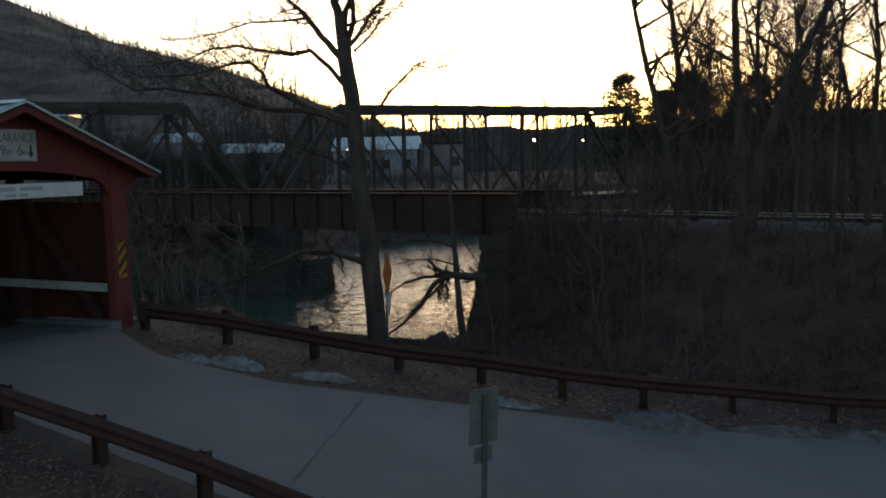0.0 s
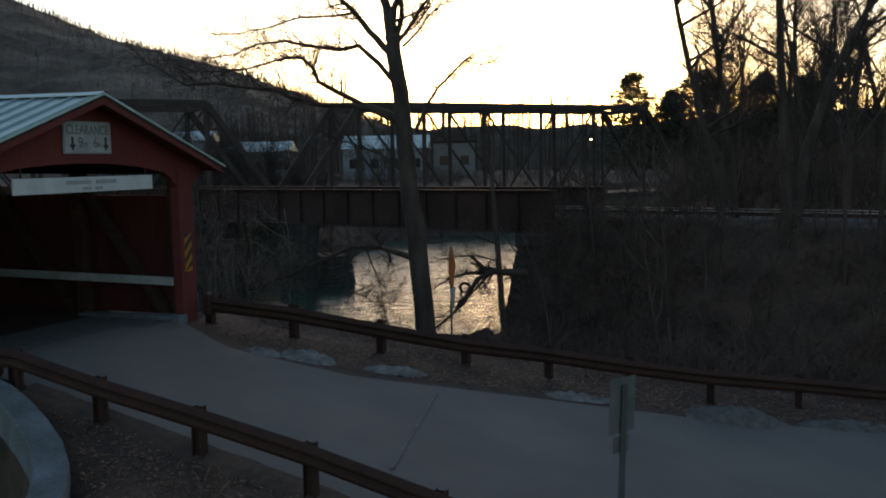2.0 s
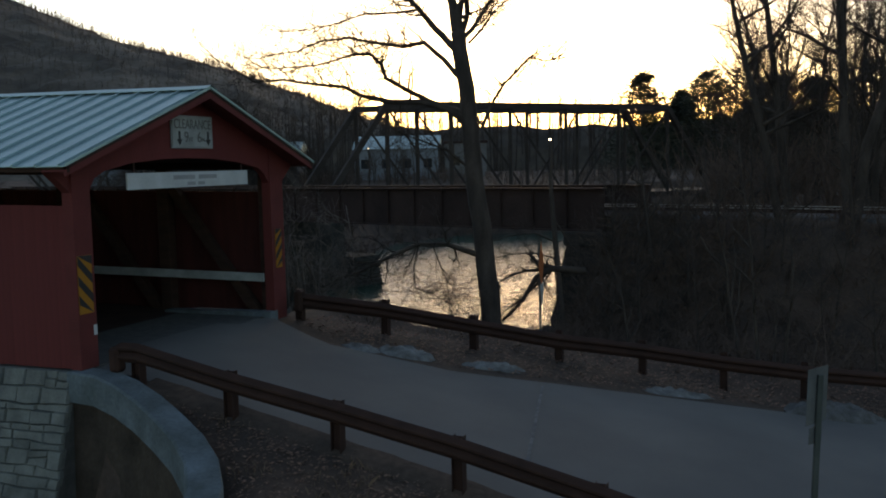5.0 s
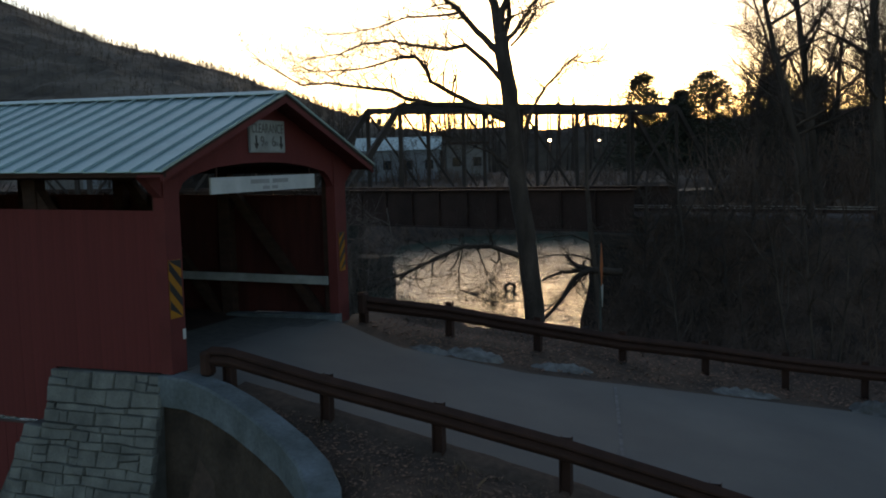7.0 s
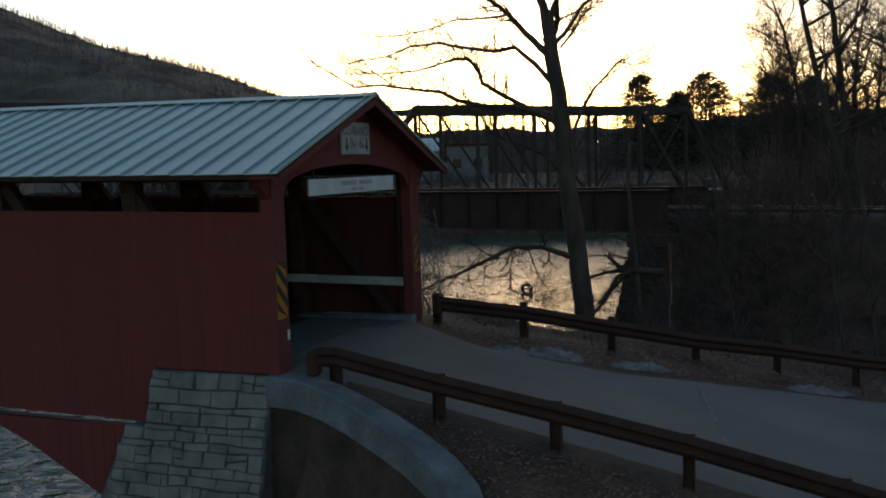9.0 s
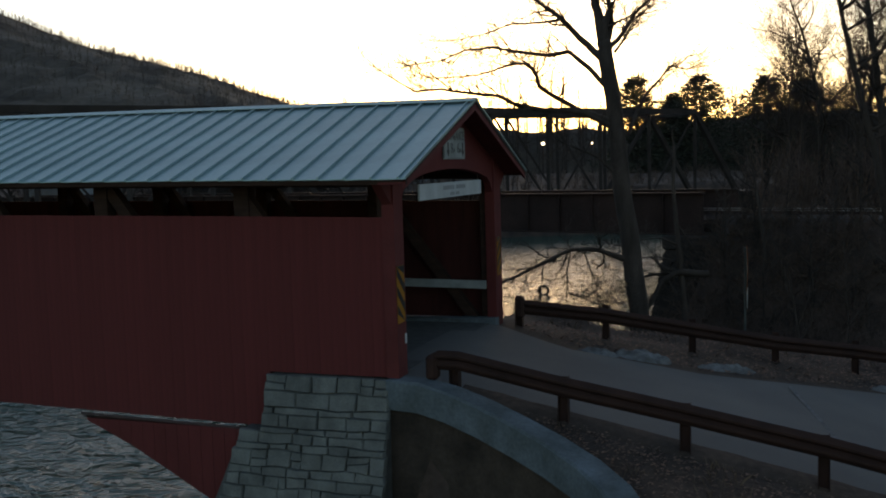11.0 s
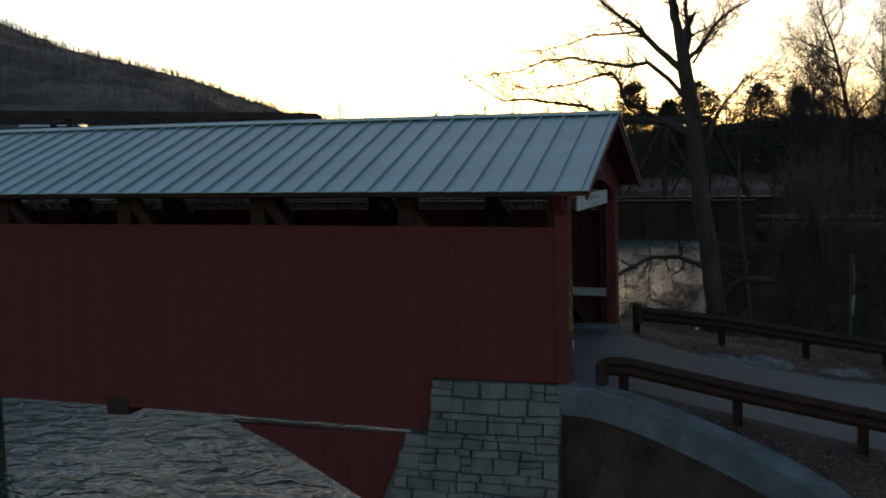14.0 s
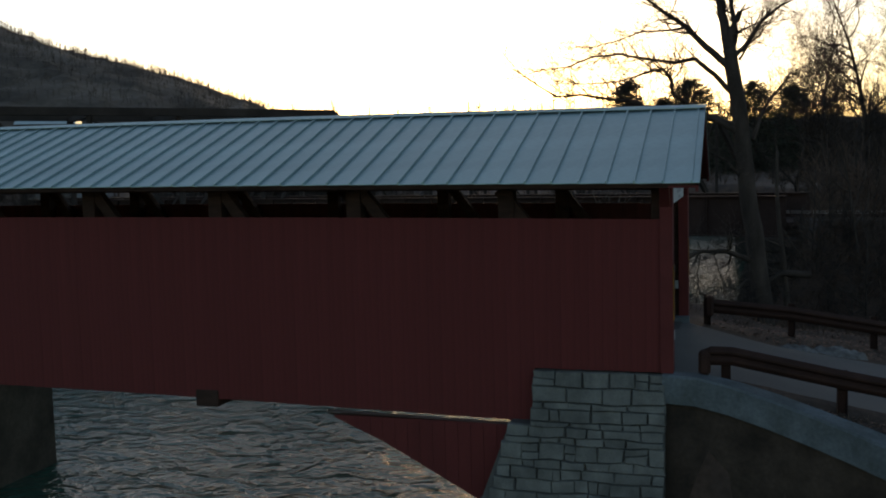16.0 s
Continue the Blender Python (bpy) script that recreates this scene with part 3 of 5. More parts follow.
NEAR = [(0.47, 0.02, -0.34), (0.62, 0.01, -0.27), (0.95, 0.0, -0.27), (2.6, -0.15, -0.56), (4.37, -0.22, -0.85), (6.2, -0.36, -1.15), (8.1, -0.55, -1.52), (10.0, -0.8, -1.9), (13, -1.3, -2.4), (16, -1.9, -2.8)]
build_guard_rail("guard_rail", "rusty brown steel guard rail beside the road", NEAR, 1, [(x, y, z, z + 0.68) for x, y, z in [(0.85, 0.0, -0.30)] + NEAR[3:]])
FAR = [(0.42, 5.65, -0.28), (2.2, 6.05, -0.50), (3.94, 6.6, -0.85), (5.6, 7.15, -1.18), (7.2, 7.75, -1.42), (8.75, 8.41, -1.72), (10.3, 9.1, -1.98), (12.0, 10.1, -2.25), (14, 11.3, -2.6), (17, 13.2, -3.0), (21, 15.7, -3.2)]
build_guard_rail("guard_rail", "rusty brown steel guard rail beside the road", FAR, 1, [(x, y, z, z + 0.76) for x, y, z in FAR], lift=0.07)


# ---- railway ----
RD = Vector((0.952, -0.307, 0))


def rail_pt(x, off=0.0, z=0.0):
    return Vector((x + off * 0.307, rail_y(x) + off * 0.952, z))


girder = thing("railway_girder_bridge", "dark rusty plate girder railway bridge over the river", "railway bridge")
for off in (-1.9, 1.9):
    g = part("plate_girder", beam(bmesh.new(), rail_pt(-48, off, 1.14), rail_pt(3.6, off, 1.14), 0.03, 1.57), STEEL, girder)
    part("flange", beam(bmesh.new(), rail_pt(-48, off, 1.95), rail_pt(3.6, off, 1.95), 0.42, 0.05), STEEL, g)
    part("flange", beam(bmesh.new(), rail_pt(-48, off, 0.33), rail_pt(3.6, off, 0.33), 0.42, 0.05), STEEL, g)
    for k in range(34):
        x = -47.5 + 1.5 * k
        p = rail_pt(x, off, 1.14)
        part("stiffener", beam(bmesh.new(), p - Vector((0, 0, 0.77)), p + Vector((0, 0, 0.77)), 0.30, 0.04), STEEL, g)
bm = beam(bmesh.new(), rail_pt(-48, 0, 0.8), rail_pt(4, 0, 0.8), 3.6, 0.2)
part("deck", bm, STEEL, girder)
track = thing("railway_track", "single railway track with polished rails on dark ballast", "railway track")
bm = bmesh.new()
for xa, xb in ((4.2, 60),):
    prism(bm, [(-2.2, 0.4), (2.2, 0.4), (1.5, 0.98), (-1.5, 0.98)], "x", 0, 60)
    bm.transform(Matrix.Translation(rail_pt(4.2)) @ Matrix.Rotation(math.atan2(-0.307, 0.952), 4, "Z"))
part("ballast", bm, mat("dark_ballast", (0.11, 0.10, 0.095), 0.95, scale=2, vary=0.3, fine=15, bump=1.0), track)
for off in (-0.72, 0.72):
    rl = part("rail", beam(bmesh.new(), rail_pt(-48, off, 1.13), rail_pt(60, off, 1.13), 0.05, 0.13), RUST, track)
    part("rail_head", beam(bmesh.new(), rail_pt(-48, off, 1.213), rail_pt(60, off, 1.213), 0.07, 0.03), RAILTOP, rl)


def pier(name, label, at, wt, wb, ztop, depth=5.0):
    p = thing(name, label, "bridge pier")
    m = Matrix.Translation(at) @ Matrix.Rotation(math.atan2(-0.307, 0.952), 4, "Z")
    n = 11
    body = part("shaft", add_box(bmesh.new(), (-wt / 2 + 0.1, -depth / 2 + 0.1, -6), (wt / 2 - 0.1, depth / 2 - 0.1, ztop - 0.36), 0, m), PIERSTONE, p)
    for k in range(n):
        z0, z1 = -6 + (ztop - 0.35 + 6) * k / n, -6 + (ztop - 0.35 + 6) * (k + 1) / n
        w = wb + (wt - wb) * (k + 0.5) / n
        part("stone_course", add_box(bmesh.new(), (-w / 2, -depth / 2 - (1 - k / n) * 0.3, z0), (w / 2, depth / 2 + (1 - k / n) * 0.3, z1 - 0.03), 0.05, m), PIERSTONE, body)
    part("cap", add_box(bmesh.new(), (-wt / 2 - 0.08, -depth / 2 - 0.08, ztop - 0.35), (wt / 2 + 0.08, depth / 2 + 0.08, ztop), 0.04, m), PIERSTONE, p)
    return p


pier("old_river_pier", "low dark stone remnant of an old river pier", (-18.9, 45.7, 0), 3.4, 3.8, -3.0, 2.2)
# stained stone, coloured darker still because it faces away from the sunset
SHADEDSTONE = mat("stained_masonry_darkened_for_shade", (0.052, 0.037, 0.030), 0.95, scale=1.2, vary=0.4, fine=9, bump=0.8, col2=(0.026, 0.021, 0.017))


def rail_abutment():
    """A battered mass of old masonry with slightly uneven faces."""
    p = thing("railway_abutment", "tapering stained stone abutment at the river's edge, coloured darker for its shaded side", "bridge pier")
    m = Matrix.Translation(rail_pt(3.3)) @ Matrix.Rotation(math.atan2(-0.307, 0.952), 4, "Z")
    bm = bmesh.new()
    nz, rings = 26, []
    for k in range(nz + 1):
        u = k / nz
        hw, hd, z = 2.15 - 1.1 * u, 2.8 - 0.3 * u, -6 + 5.76 * u
        ring = []
        for a, b in ((-1, -1), (1, -1), (1, 1), (-1, 1)):
            for i in range(12):
                f = i / 12 * 2
                x = hw * (a + (f if (a, b) == (-1, -1) else 0) - (f if (a, b) == (1, 1) else 0))
                y = hd * (b + (f if (a, b) == (1, -1) else 0) - (f if (a, b) == (-1, 1) else 0))
                s = 1 + 0.035 * noise.noise((x * 1.3, y * 1.3, z * 1.6)) + (0.008 if k % 2 else -0.004)
                ring.append(bm.verts.new((x * s, y * s, z)))
        rings.append(ring)
    for r, s in zip(rings, rings[1:]):
        for i in range(48):
            bm.faces.new((r[i], r[(i + 1) % 48], s[(i + 1) % 48], s[i]))
    bm.faces.new(rings[-1])
    bm.transform(m)
    part("shaft", bm, SHADEDSTONE, p)
    part("cap", add_box(bmesh.new(), (-1.12, -2.58, -0.239), (1.12, 2.58, 0.3), 0.05, m), SHADEDSTONE, p)


rail_abutment()

# ---- far truss bridge ----
TRUSSMETAL = mat("dark_painted_truss_steel", (0.050, 0.036, 0.030), 0.85, scale=0.8, vary=0.3, fine=10)
truss = thing("truss_bridge", "dark steel through truss bridge across the river", "truss bridge")
TA, TB = Vector((-15.77, 45.43, 0)), Vector((-0.23, 63.49, 0))
TD = (TB - TA) / 5
TN = Vector((-TD.y, TD.x, 0)).normalized()


def truss_span(origin, n=5):
    for side in (0, 5.2):
        o = origin + TN * side
        a, b = o, o + TD * n
        part("top_chord", beam(bmesh.new(), a + Vector((0, 0, 6.95)), b + Vector((0, 0, 6.95)), 0.4, 0.42), TRUSSMETAL, truss)
        part("bottom_chord", beam(bmesh.new(), a - TD + Vector((0, 0, 0.3)), b + TD + Vector((0, 0, 0.3)), 0.3, 0.4), TRUSSMETAL, truss)
        for p, q in ((a, a - TD), (b, b + TD)):
            part("end_post", beam(bmesh.new(), p + Vector((0, 0, 6.95)), q + Vector((0, 0, 0.3)), 0.36, 0.36), TRUSSMETAL, truss)
        for k in range(n + 1):
            c = o + TD * k
            part("vertical", beam(bmesh.new(), c + Vector((0, 0, 0.3)), c + Vector((0, 0, 6.9)), 0.2, 0.24), TRUSSMETAL, truss)
            if k < n:
                lo, hi = (k + 1, k) if k < n / 2 else (k, k + 1)
                part("diagonal", beam(bmesh.new(), o + TD * hi + Vector((0, 0, 6.8)), o + TD * lo + Vector((0, 0, 0.4)), 0.08, 0.14), TRUSSMETAL, truss)
    for k in range(n + 1):
        c = origin + TD * k
        part("strut", beam(bmesh.new(), c + Vector((0, 0, 6.8)), c + TN * 5.2 + Vector((0, 0, 6.8)), 0.2, 0.3), TRUSSMETAL, truss)
    part("deck", beam(bmesh.new(), origin - TD + TN * 2.6 + Vector((0, 0, 0.35)), origin + TD * (n + 1.9) + TN * 2.6 + Vector((0, 0, 0.35)), 4.8, 0.3), TRUSSMETAL, truss)


truss_span(TA)
truss_span(TA - TD * 7.1)
for c in (TA - TD * 1.05, TB + TD * 1.9, TA - TD * 8.2):
    bm = beam(bmesh.new(), c + Vector((0, 0, -6)) + TN * 2.6, c + Vector((0, 0, 0.1)) + TN * 2.6, 1.8, 5)
    part("pier", bm, PIERSTONE, truss)


# ---- far hill ----
def far(p, k=0.68):
    return (13.6 + (p[0] - 13.6) * k, -10.3 + (p[1] + 10.3) * k, 3.2 + (p[2] - 3.2) * k)


def build_hill():
    bm = bmesh.new()
    rows = []
    N = 200
    for i in range(N + 1):
        x = -900 + 750 * i / N
        h = lerp_table(x, [(-900, 205), (-700, 172), (-560, 146), (-470, 113), (-404, 83), (-337, 63), (-283, 41), (-240, 24), (-200, 10), (-150, -4)])
        yc = lerp_table(x, [(-900, 300), (-470, 456), (-283, 524), (-150, 570)])
        col = []
        for k in range(25):
            u = k / 24
            py_ = yc - (1 - u) * 260
            hh = h * math.sin(u * math.pi / 2) ** 0.9 + (noise.noise((x * 0.05, py_ * 0.05, 0)) * 3.0 + noise.noise((x * 0.3, py_ * 0.3, 7)) * 1.6) * (u > 0.03)
            col.append(bm.verts.new(far((x + (1 - u) * 120, yc - (1 - u) * 260, hh))))
        col.append(bm.verts.new(far((x - 60, yc + 120, -10))))
        rows.append(col)
    for r, s in zip(rows, rows[1:]):
        for k in range(len(r) - 1):
            bm.faces.new((r[k], r[k + 1], s[k + 1], s[k]))
    bmesh.ops.recalc_face_normals(bm, faces=bm.faces)
    tb = Tubes()
    rg = random.Random(8)
    for k_ in range(7000):
        r = rows[rg.randrange(20, N - 4)]
        j_ = rg.choice((24, 24, 23, 22)) if k_ < 2200 else rg.randrange(8, 24)
        v = r[j_].co.lerp(r[j_ - 1].co, rg.random() * 0.9)
        p = Vector((v.x + rg.uniform(-2, 2), v.y, v.z - 1))
        hh = rg.uniform(2.0, 4.6)
        d = Vector((rg.uniform(-.2, .2), 0, 1)).normalized()
        tb.tube([p, p + d * hh], [0.12, 0.04], 3)
        for _ in range(4):
            q = p + d * hh * rg.uniform(0.4, 0.9)
            e = Vector((rg.uniform(-1, 1), 0, rg.uniform(0.3, 1))).normalized()
            tb.tube([q, q + e * hh * rg.uniform(0.2, 0.4)], [0.05, 0.02], 3)
    tagged(part("crest_trees", tb.mesh("crest_trees", CREST), None), "bare trees fringing the crest of the hill", "woods", kind="stuff")
    return tagged(part("backdrop", bm, WOODS), "long dark wooded hill falling towards the town", "hill", kind="structure")


build_hill()


# ---- trees ----
def bend(rng, d, amount):
    v = Vector((rng.gauss(0, 1), rng.gauss(0, 1), rng.gauss(0, 1)))
    return (d + v * amount).normalized()


def grow(tb, rng, p, d, length, r, level, up=0.12, sides=4):
    """A wandering branch with its twigs."""
    n = 3 if level <= 1 else 5
    pts, rad = [p.copy()], [r]
    step = length / n
    for i in range(n):
        d = bend(rng, d, 0.22)
        d = (d + Vector((0, 0, up))).normalized()
        p = p + d * step
        pts.append(p.copy()), rad.append(max(r * (1 - 0.75 * (i + 1) / n), 0.004))
        if level > 0 and i >= 0:
            for _ in range(2 if rng.random() < 0.55 else 1):
                side = bend(rng, d, 0.75)
                grow(tb, rng, p, side, length * rng.uniform(0.35, 0.6), rad[-1] * 0.6, level - 1, up, 3)
    tb.tube(pts, rad, sides if level > 0 else 3)


def limbs(tb, rng, lines, level=2, dens=1.0, twig=1.0, sides=8, skip=0.25):
    for pts, r0, r1 in lines:
        pts = [Vector(p) for p in pts]
        fine = []
        for i, (a, b) in enumerate(zip(pts, pts[1:])):
            for k in range(3):
                q = a.lerp(b, k / 3)
                if i + k > 0:
                    q = q + Vector((rng.uniform(-1, 1), rng.uniform(-1, 1), rng.uniform(-1, 1))) * 0.12 * min(r0, 0.25)
                fine.append(q)
        fine.append(pts[-1])
        n = len(fine)
        rad = [r0 + (r1 - r0) * i / (n - 1) for i in range(n)]
        tb.tube(fine, rad, sides if r0 > 0.1 else 5)
        for i in range(int(n * skip), n):
            if rng.random() < dens:
                d = (fine[min(i + 1, n - 1)] - fine[max(i - 1, 0)]).normalized()
                s = bend(rng, d, 0.8)
                grow(tb, rng, fine[i], s, rng.uniform(0.5, 1.3) * twig, max(min(rad[i] * 0.45, 0.05), 0.010), level, 0.10)
        grow(tb, rng, fine[-1], (fine[-1] - fine[-2]).normalized(), rng.uniform(0.8, 1.4) * twig, r1, level, 0.10)


def custom_tree(name, label, trunk, branches, material, seed, level=2, dens=1.0, twig=1.0, trunk_dens=0.0, trunk_skip=0.5):
    rng = random.Random(seed)
    t = thing(name, label, "tree")
    a, b = Tubes(), Tubes()
    limbs(a, rng, trunk, 1, trunk_dens, twig, 12, trunk_skip)
    part("trunk", a.mesh("trunk", material), None, t)
    limbs(b, rng, branches, level, dens, twig)
    if level > 1 and twig > 1:
        for _ in range(3):
            limbs(b, rng, [(pts, 0.012, 0.008) for pts, _, _ in branches], 1, 1.0, 0.9)
        tips = [v for v in b.v[:: max(1, len(b.v) // 420)] if v.z > 3.5]
        for v in tips:
            q = v + Vector((rng.uniform(-.15, .15), rng.uniform(-.15, .15), -rng.uniform(0.05, 0.2)))
            b.tube([q, q + Vector((0, 0, -0.025)), q + Vector((0, 0, -0.05))], [0.008, 0.022, 0.008], 4)
    part("crown", b.mesh("crown", material), None, t)
    return t


SYCAMORE_A = [
    ([(2.04, 13.89, -2.58), (1.91, 13.93, -1.61), (1.67, 14.05, 0.65), (1.4, 14.13, 2.59), (1.19, 14.24, 4.53), (0.95, 14.31, 6.3), (0.87, 14.33, 6.79)], 0.312, 0.203),
    ([(0.87, 14.33, 6.79), (0.76, 14.35, 7.44), (0.61, 14.35, 8.09), (0.51, 14.42, 9.21), (0.32, 14.49, 10.67), (0.19, 14.56, 11.96)], 0.172, 0.039),
    ([(0.92, 14.32, 6.47), (1.07, 14.67, 7.3), (0.94, 14.92, 8.15), (0.98, 15.26, 9.33), (1.07, 15.64, 10.7)], 0.101, 0.023),
    ([(1.48, 13.96, 0.41), (1.18, 13.7, 0.57), (0.78, 13.41, 0.75), (0.08, 12.99, 0.79), (-0.61, 12.54, 0.46), (-1.29, 12.1, 0.1), (-1.75, 11.75, -0.06), (-2.34, 11.34, -0.38)], 0.094, 0.023),
]
SYCAMORE_B = [
    ([(1.12, 14.2, 4.45), (0.29, 13.65, 4.78), (-0.22, 13.21, 5.1), (-0.7, 12.79, 5.44), (-0.71, 12.55, 5.78), (-0.91, 12.23, 6.07), (-1.24, 11.83, 6.01), (-2.05, 11.22, 5.72), (-3.06, 10.56, 5.65)], 0.094, 0.016),
    ([(0.99, 14.24, 5.42), (0.46, 14.23, 6.01), (-0.11, 14.19, 6.53), (-0.69, 14.1, 6.44), (-1.51, 13.94, 6.59), (-2.33, 13.77, 6.76), (-3.15, 13.58, 6.7), (-3.83, 13.43, 6.45), (-4.51, 13.3, 6.37)], 0.086, 0.016),
    ([(0.8, 14.26, 6.31), (0.17, 14.4, 6.93), (-0.39, 14.56, 7.53), (-0.89, 14.73, 7.95), (-1.47, 14.88, 8.44), (-2.06, 15.04, 9.1)], 0.109, 0.031),
    ([(-0.39, 14.56, 7.53), (-0.83, 14.08, 7.42), (-1.64, 13.47, 7.35), (-2.43, 12.84, 7.02), (-2.9, 12.35, 6.87)], 0.047, 0.012),
]
SYCAMORE_C = [
    ([(1.12, 14.19, 4.29), (0.56, 13.83, 4.62), (0.02, 13.45, 4.78), (-0.67, 13.01, 4.8), (-1.34, 12.59, 4.96), (-1.72, 12.29, 5.2), (-2.38, 11.86, 5.28), (-3.17, 11.39, 5.42), (-3.81, 10.96, 5.38), (-4.59, 10.54, 5.92)], 0.101, 0.016),
    ([(1.0, 14.35, 6.55), (1.25, 14.36, 6.77), (1.46, 14.36, 6.99), (1.78, 14.42, 7.52), (2.18, 14.5, 7.89), (2.87, 14.7, 8.25)], 0.086, 0.023),
    ([(1.57, 14.34, 4.03), (1.77, 14.58, 4.68), (2.04, 14.85, 5.24), (2.39, 15.13, 5.65), (2.67, 15.38, 6.05), (3.11, 15.65, 5.94), (3.43, 15.88, 6.0)], 0.062, 0.012),
    ([(1.18, 14.42, 6.46), (1.38, 14.89, 6.82), (1.6, 15.39, 7.43), (1.97, 15.93, 7.89)], 0.047, 0.016),
]
SYCAMORE_D = [
    ([(0.07, 13.02, 0.78), (-0.03, 12.86, 0.11), (0.04, 12.78, -0.44), (0.5, 12.89, -0.6), (0.85, 12.96, -0.81)], 0.023, 0.008),
    ([(0.41, 13.25, 0.72), (0.71, 13.44, -0.27), (0.82, 13.55, -1.26)], 0.023, 0.008),
    ([(1.2, 14.09, 2.92), (0.82, 13.45, 3.41), (0.4, 12.77, 3.65), (-0.01, 12.1, 3.89)], 0.047, 0.012),
]
LEANING_A = [
    ([(2.96, 18.3, -3.26), (2.75, 18.39, -1.42), (2.62, 18.48, 0.05), (2.52, 18.55, 1.15), (2.42, 18.63, 2.44), (2.44, 18.77, 3.72)], 0.126, 0.045),
    ([(3.34, 18.71, -0.56), (2.56, 18.19, -0.44), (2.13, 17.79, -0.66), (1.79, 17.36, -1.39), (1.37, 16.93, -1.89), (1.04, 16.56, -2.15)], 0.117, 0.027),
    ([(2.49, 18.38, -0.5), (1.76, 17.73, -0.47), (1.3, 17.17, -0.65), (1.03, 16.68, -0.87)], 0.072, 0.018),
    ([(3.51, 18.78, -0.56), (3.14, 18.63, -0.55), (2.49, 18.38, -0.46)], 0.126, 0.117),
]
LEANING_B = [
    ([(2.32, 18.3, -0.59), (2.04, 17.97, -1.01), (1.52, 17.53, -1.52), (1.08, 17.15, -1.84)], 0.063, 0.018),
    ([(2.58, 18.5, 0.42), (2.03, 18.1, 0.72), (1.26, 17.57, 0.67), (0.84, 17.17, 0.52)], 0.045, 0.013),
    ([(2.52, 18.55, 1.15), (2.99, 18.66, 0.41), (3.34, 18.75, -0.15)], 0.036, 0.013),
    ([(2.59, 18.45, -0.13), (1.89, 18.41, 0.04), (1.12, 18.31, 0.0), (0.52, 18.28, -0.15)], 0.036, 0.011),
]
BANK_TREES_A = [
    ([(10.03, 22.15, -3.65), (9.74, 22.26, -1.37), (9.45, 22.31, 0.34), (8.98, 22.36, 2.81), (8.42, 22.4, 5.47), (7.96, 22.4, 7.38), (7.64, 22.42, 8.9), (7.3, 22.47, 10.8)], 0.211, 0.044),
    ([(10.22, 23.33, -3.48), (9.79, 23.44, -0.55), (9.54, 23.57, 1.8), (9.28, 23.69, 4.15), (9.07, 23.82, 6.31), (8.77, 23.93, 8.66), (8.56, 24.07, 11.01)], 0.238, 0.062),
    ([(11.53, 20.63, -3.26), (11.47, 20.84, -0.77), (11.41, 21.03, 1.36), (11.27, 21.28, 4.56), (11.13, 21.47, 7.05), (11.1, 21.66, 9.18), (11.0, 21.8, 10.96)], 0.238, 0.070),
    ([(11.62, 21.04, 0.65), (11.99, 21.66, 3.3), (12.63, 22.34, 5.44), (13.36, 23.0, 6.98), (14.03, 23.61, 8.35), (14.87, 24.32, 10.02)], 0.211, 0.070),
]
BANK_TREES_B = [
    ([(13.12, 23.45, -2.97), (13.21, 23.85, 0.81), (13.38, 24.29, 4.59), (13.62, 24.57, 6.48), (13.87, 24.85, 8.37), (14.02, 25.11, 10.45)], 0.194, 0.053),
    ([(13.94, 18.46, -2.03), (14.02, 18.81, 1.16), (14.1, 19.07, 3.56), (14.18, 19.3, 5.63), (14.28, 19.53, 7.55)], 0.114, 0.035),
    ([(14.92, 21.04, -1.75), (15.05, 21.36, 0.99), (15.21, 21.67, 3.56), (15.31, 21.96, 6.13), (15.22, 22.09, 7.85), (15.11, 22.2, 9.4)], 0.141, 0.044),
    ([(11.65, 27.2, -2.86), (11.57, 27.5, 0.55), (11.48, 27.88, 4.82), (11.43, 28.14, 7.8), (11.5, 28.42, 10.35)], 0.141, 0.053),
]
BANK_TREES_C = [
    ([(12.47, 26.54, -1.88), (12.23, 26.83, 2.06), (11.61, 26.9, 5.39), (11.2, 26.96, 7.68), (10.79, 26.98, 9.55)], 0.114, 0.026),
    ([(16.12, 22.58, -1.95), (16.16, 22.96, 1.78), (16.04, 23.25, 5.33), (16.21, 23.58, 7.99), (16.32, 23.8, 9.76)], 0.176, 0.053),
]

custom_tree("bare_tree", "tall bare grey sycamore with twisting limbs on the river bank", SYCAMORE_A[:1], SYCAMORE_A[1:] + SYCAMORE_B + SYCAMORE_C + SYCAMORE_D, BARK, 11, 2, 1.0, 1.12)
custom_tree("leaning_tree", "small bare tree with long limbs leaning over the water", LEANING_A[:1], LEANING_A[1:] + LEANING_B, BARK, 12, 2, 1.0, 0.75)
FALLEN_LEAN = [
    ([(6.9, 21.0, -3.3), (6.1, 21.6, -2.4), (5.2, 22.3, -1.5), (4.4, 22.9, -0.75), (3.8, 23.4, -0.1), (3.5, 23.6, 0.9)], 0.20, 0.06),
    ([(5.2, 22.3, -1.5), (5.3, 22.1, -0.4), (5.0, 22.0, 0.5), (4.9, 21.9, 1.4)], 0.07, 0.02),
    ([(4.4, 22.9, -0.75), (3.7, 22.4, -0.6), (3.0, 22.0, -0.9)], 0.05, 0.015),
    ([(6.1, 21.6, -2.4), (6.4, 21.3, -1.4), (6.3, 21.1, -0.5)], 0.06, 0.02),
]
custom_tree("leaning_tree", "dark bare tree leaning across the bank beside the railway abutment", FALLEN_LEAN[:1], FALLEN_LEAN[1:], BARK, 14, 2, 1.0, 0.9)
k = 0
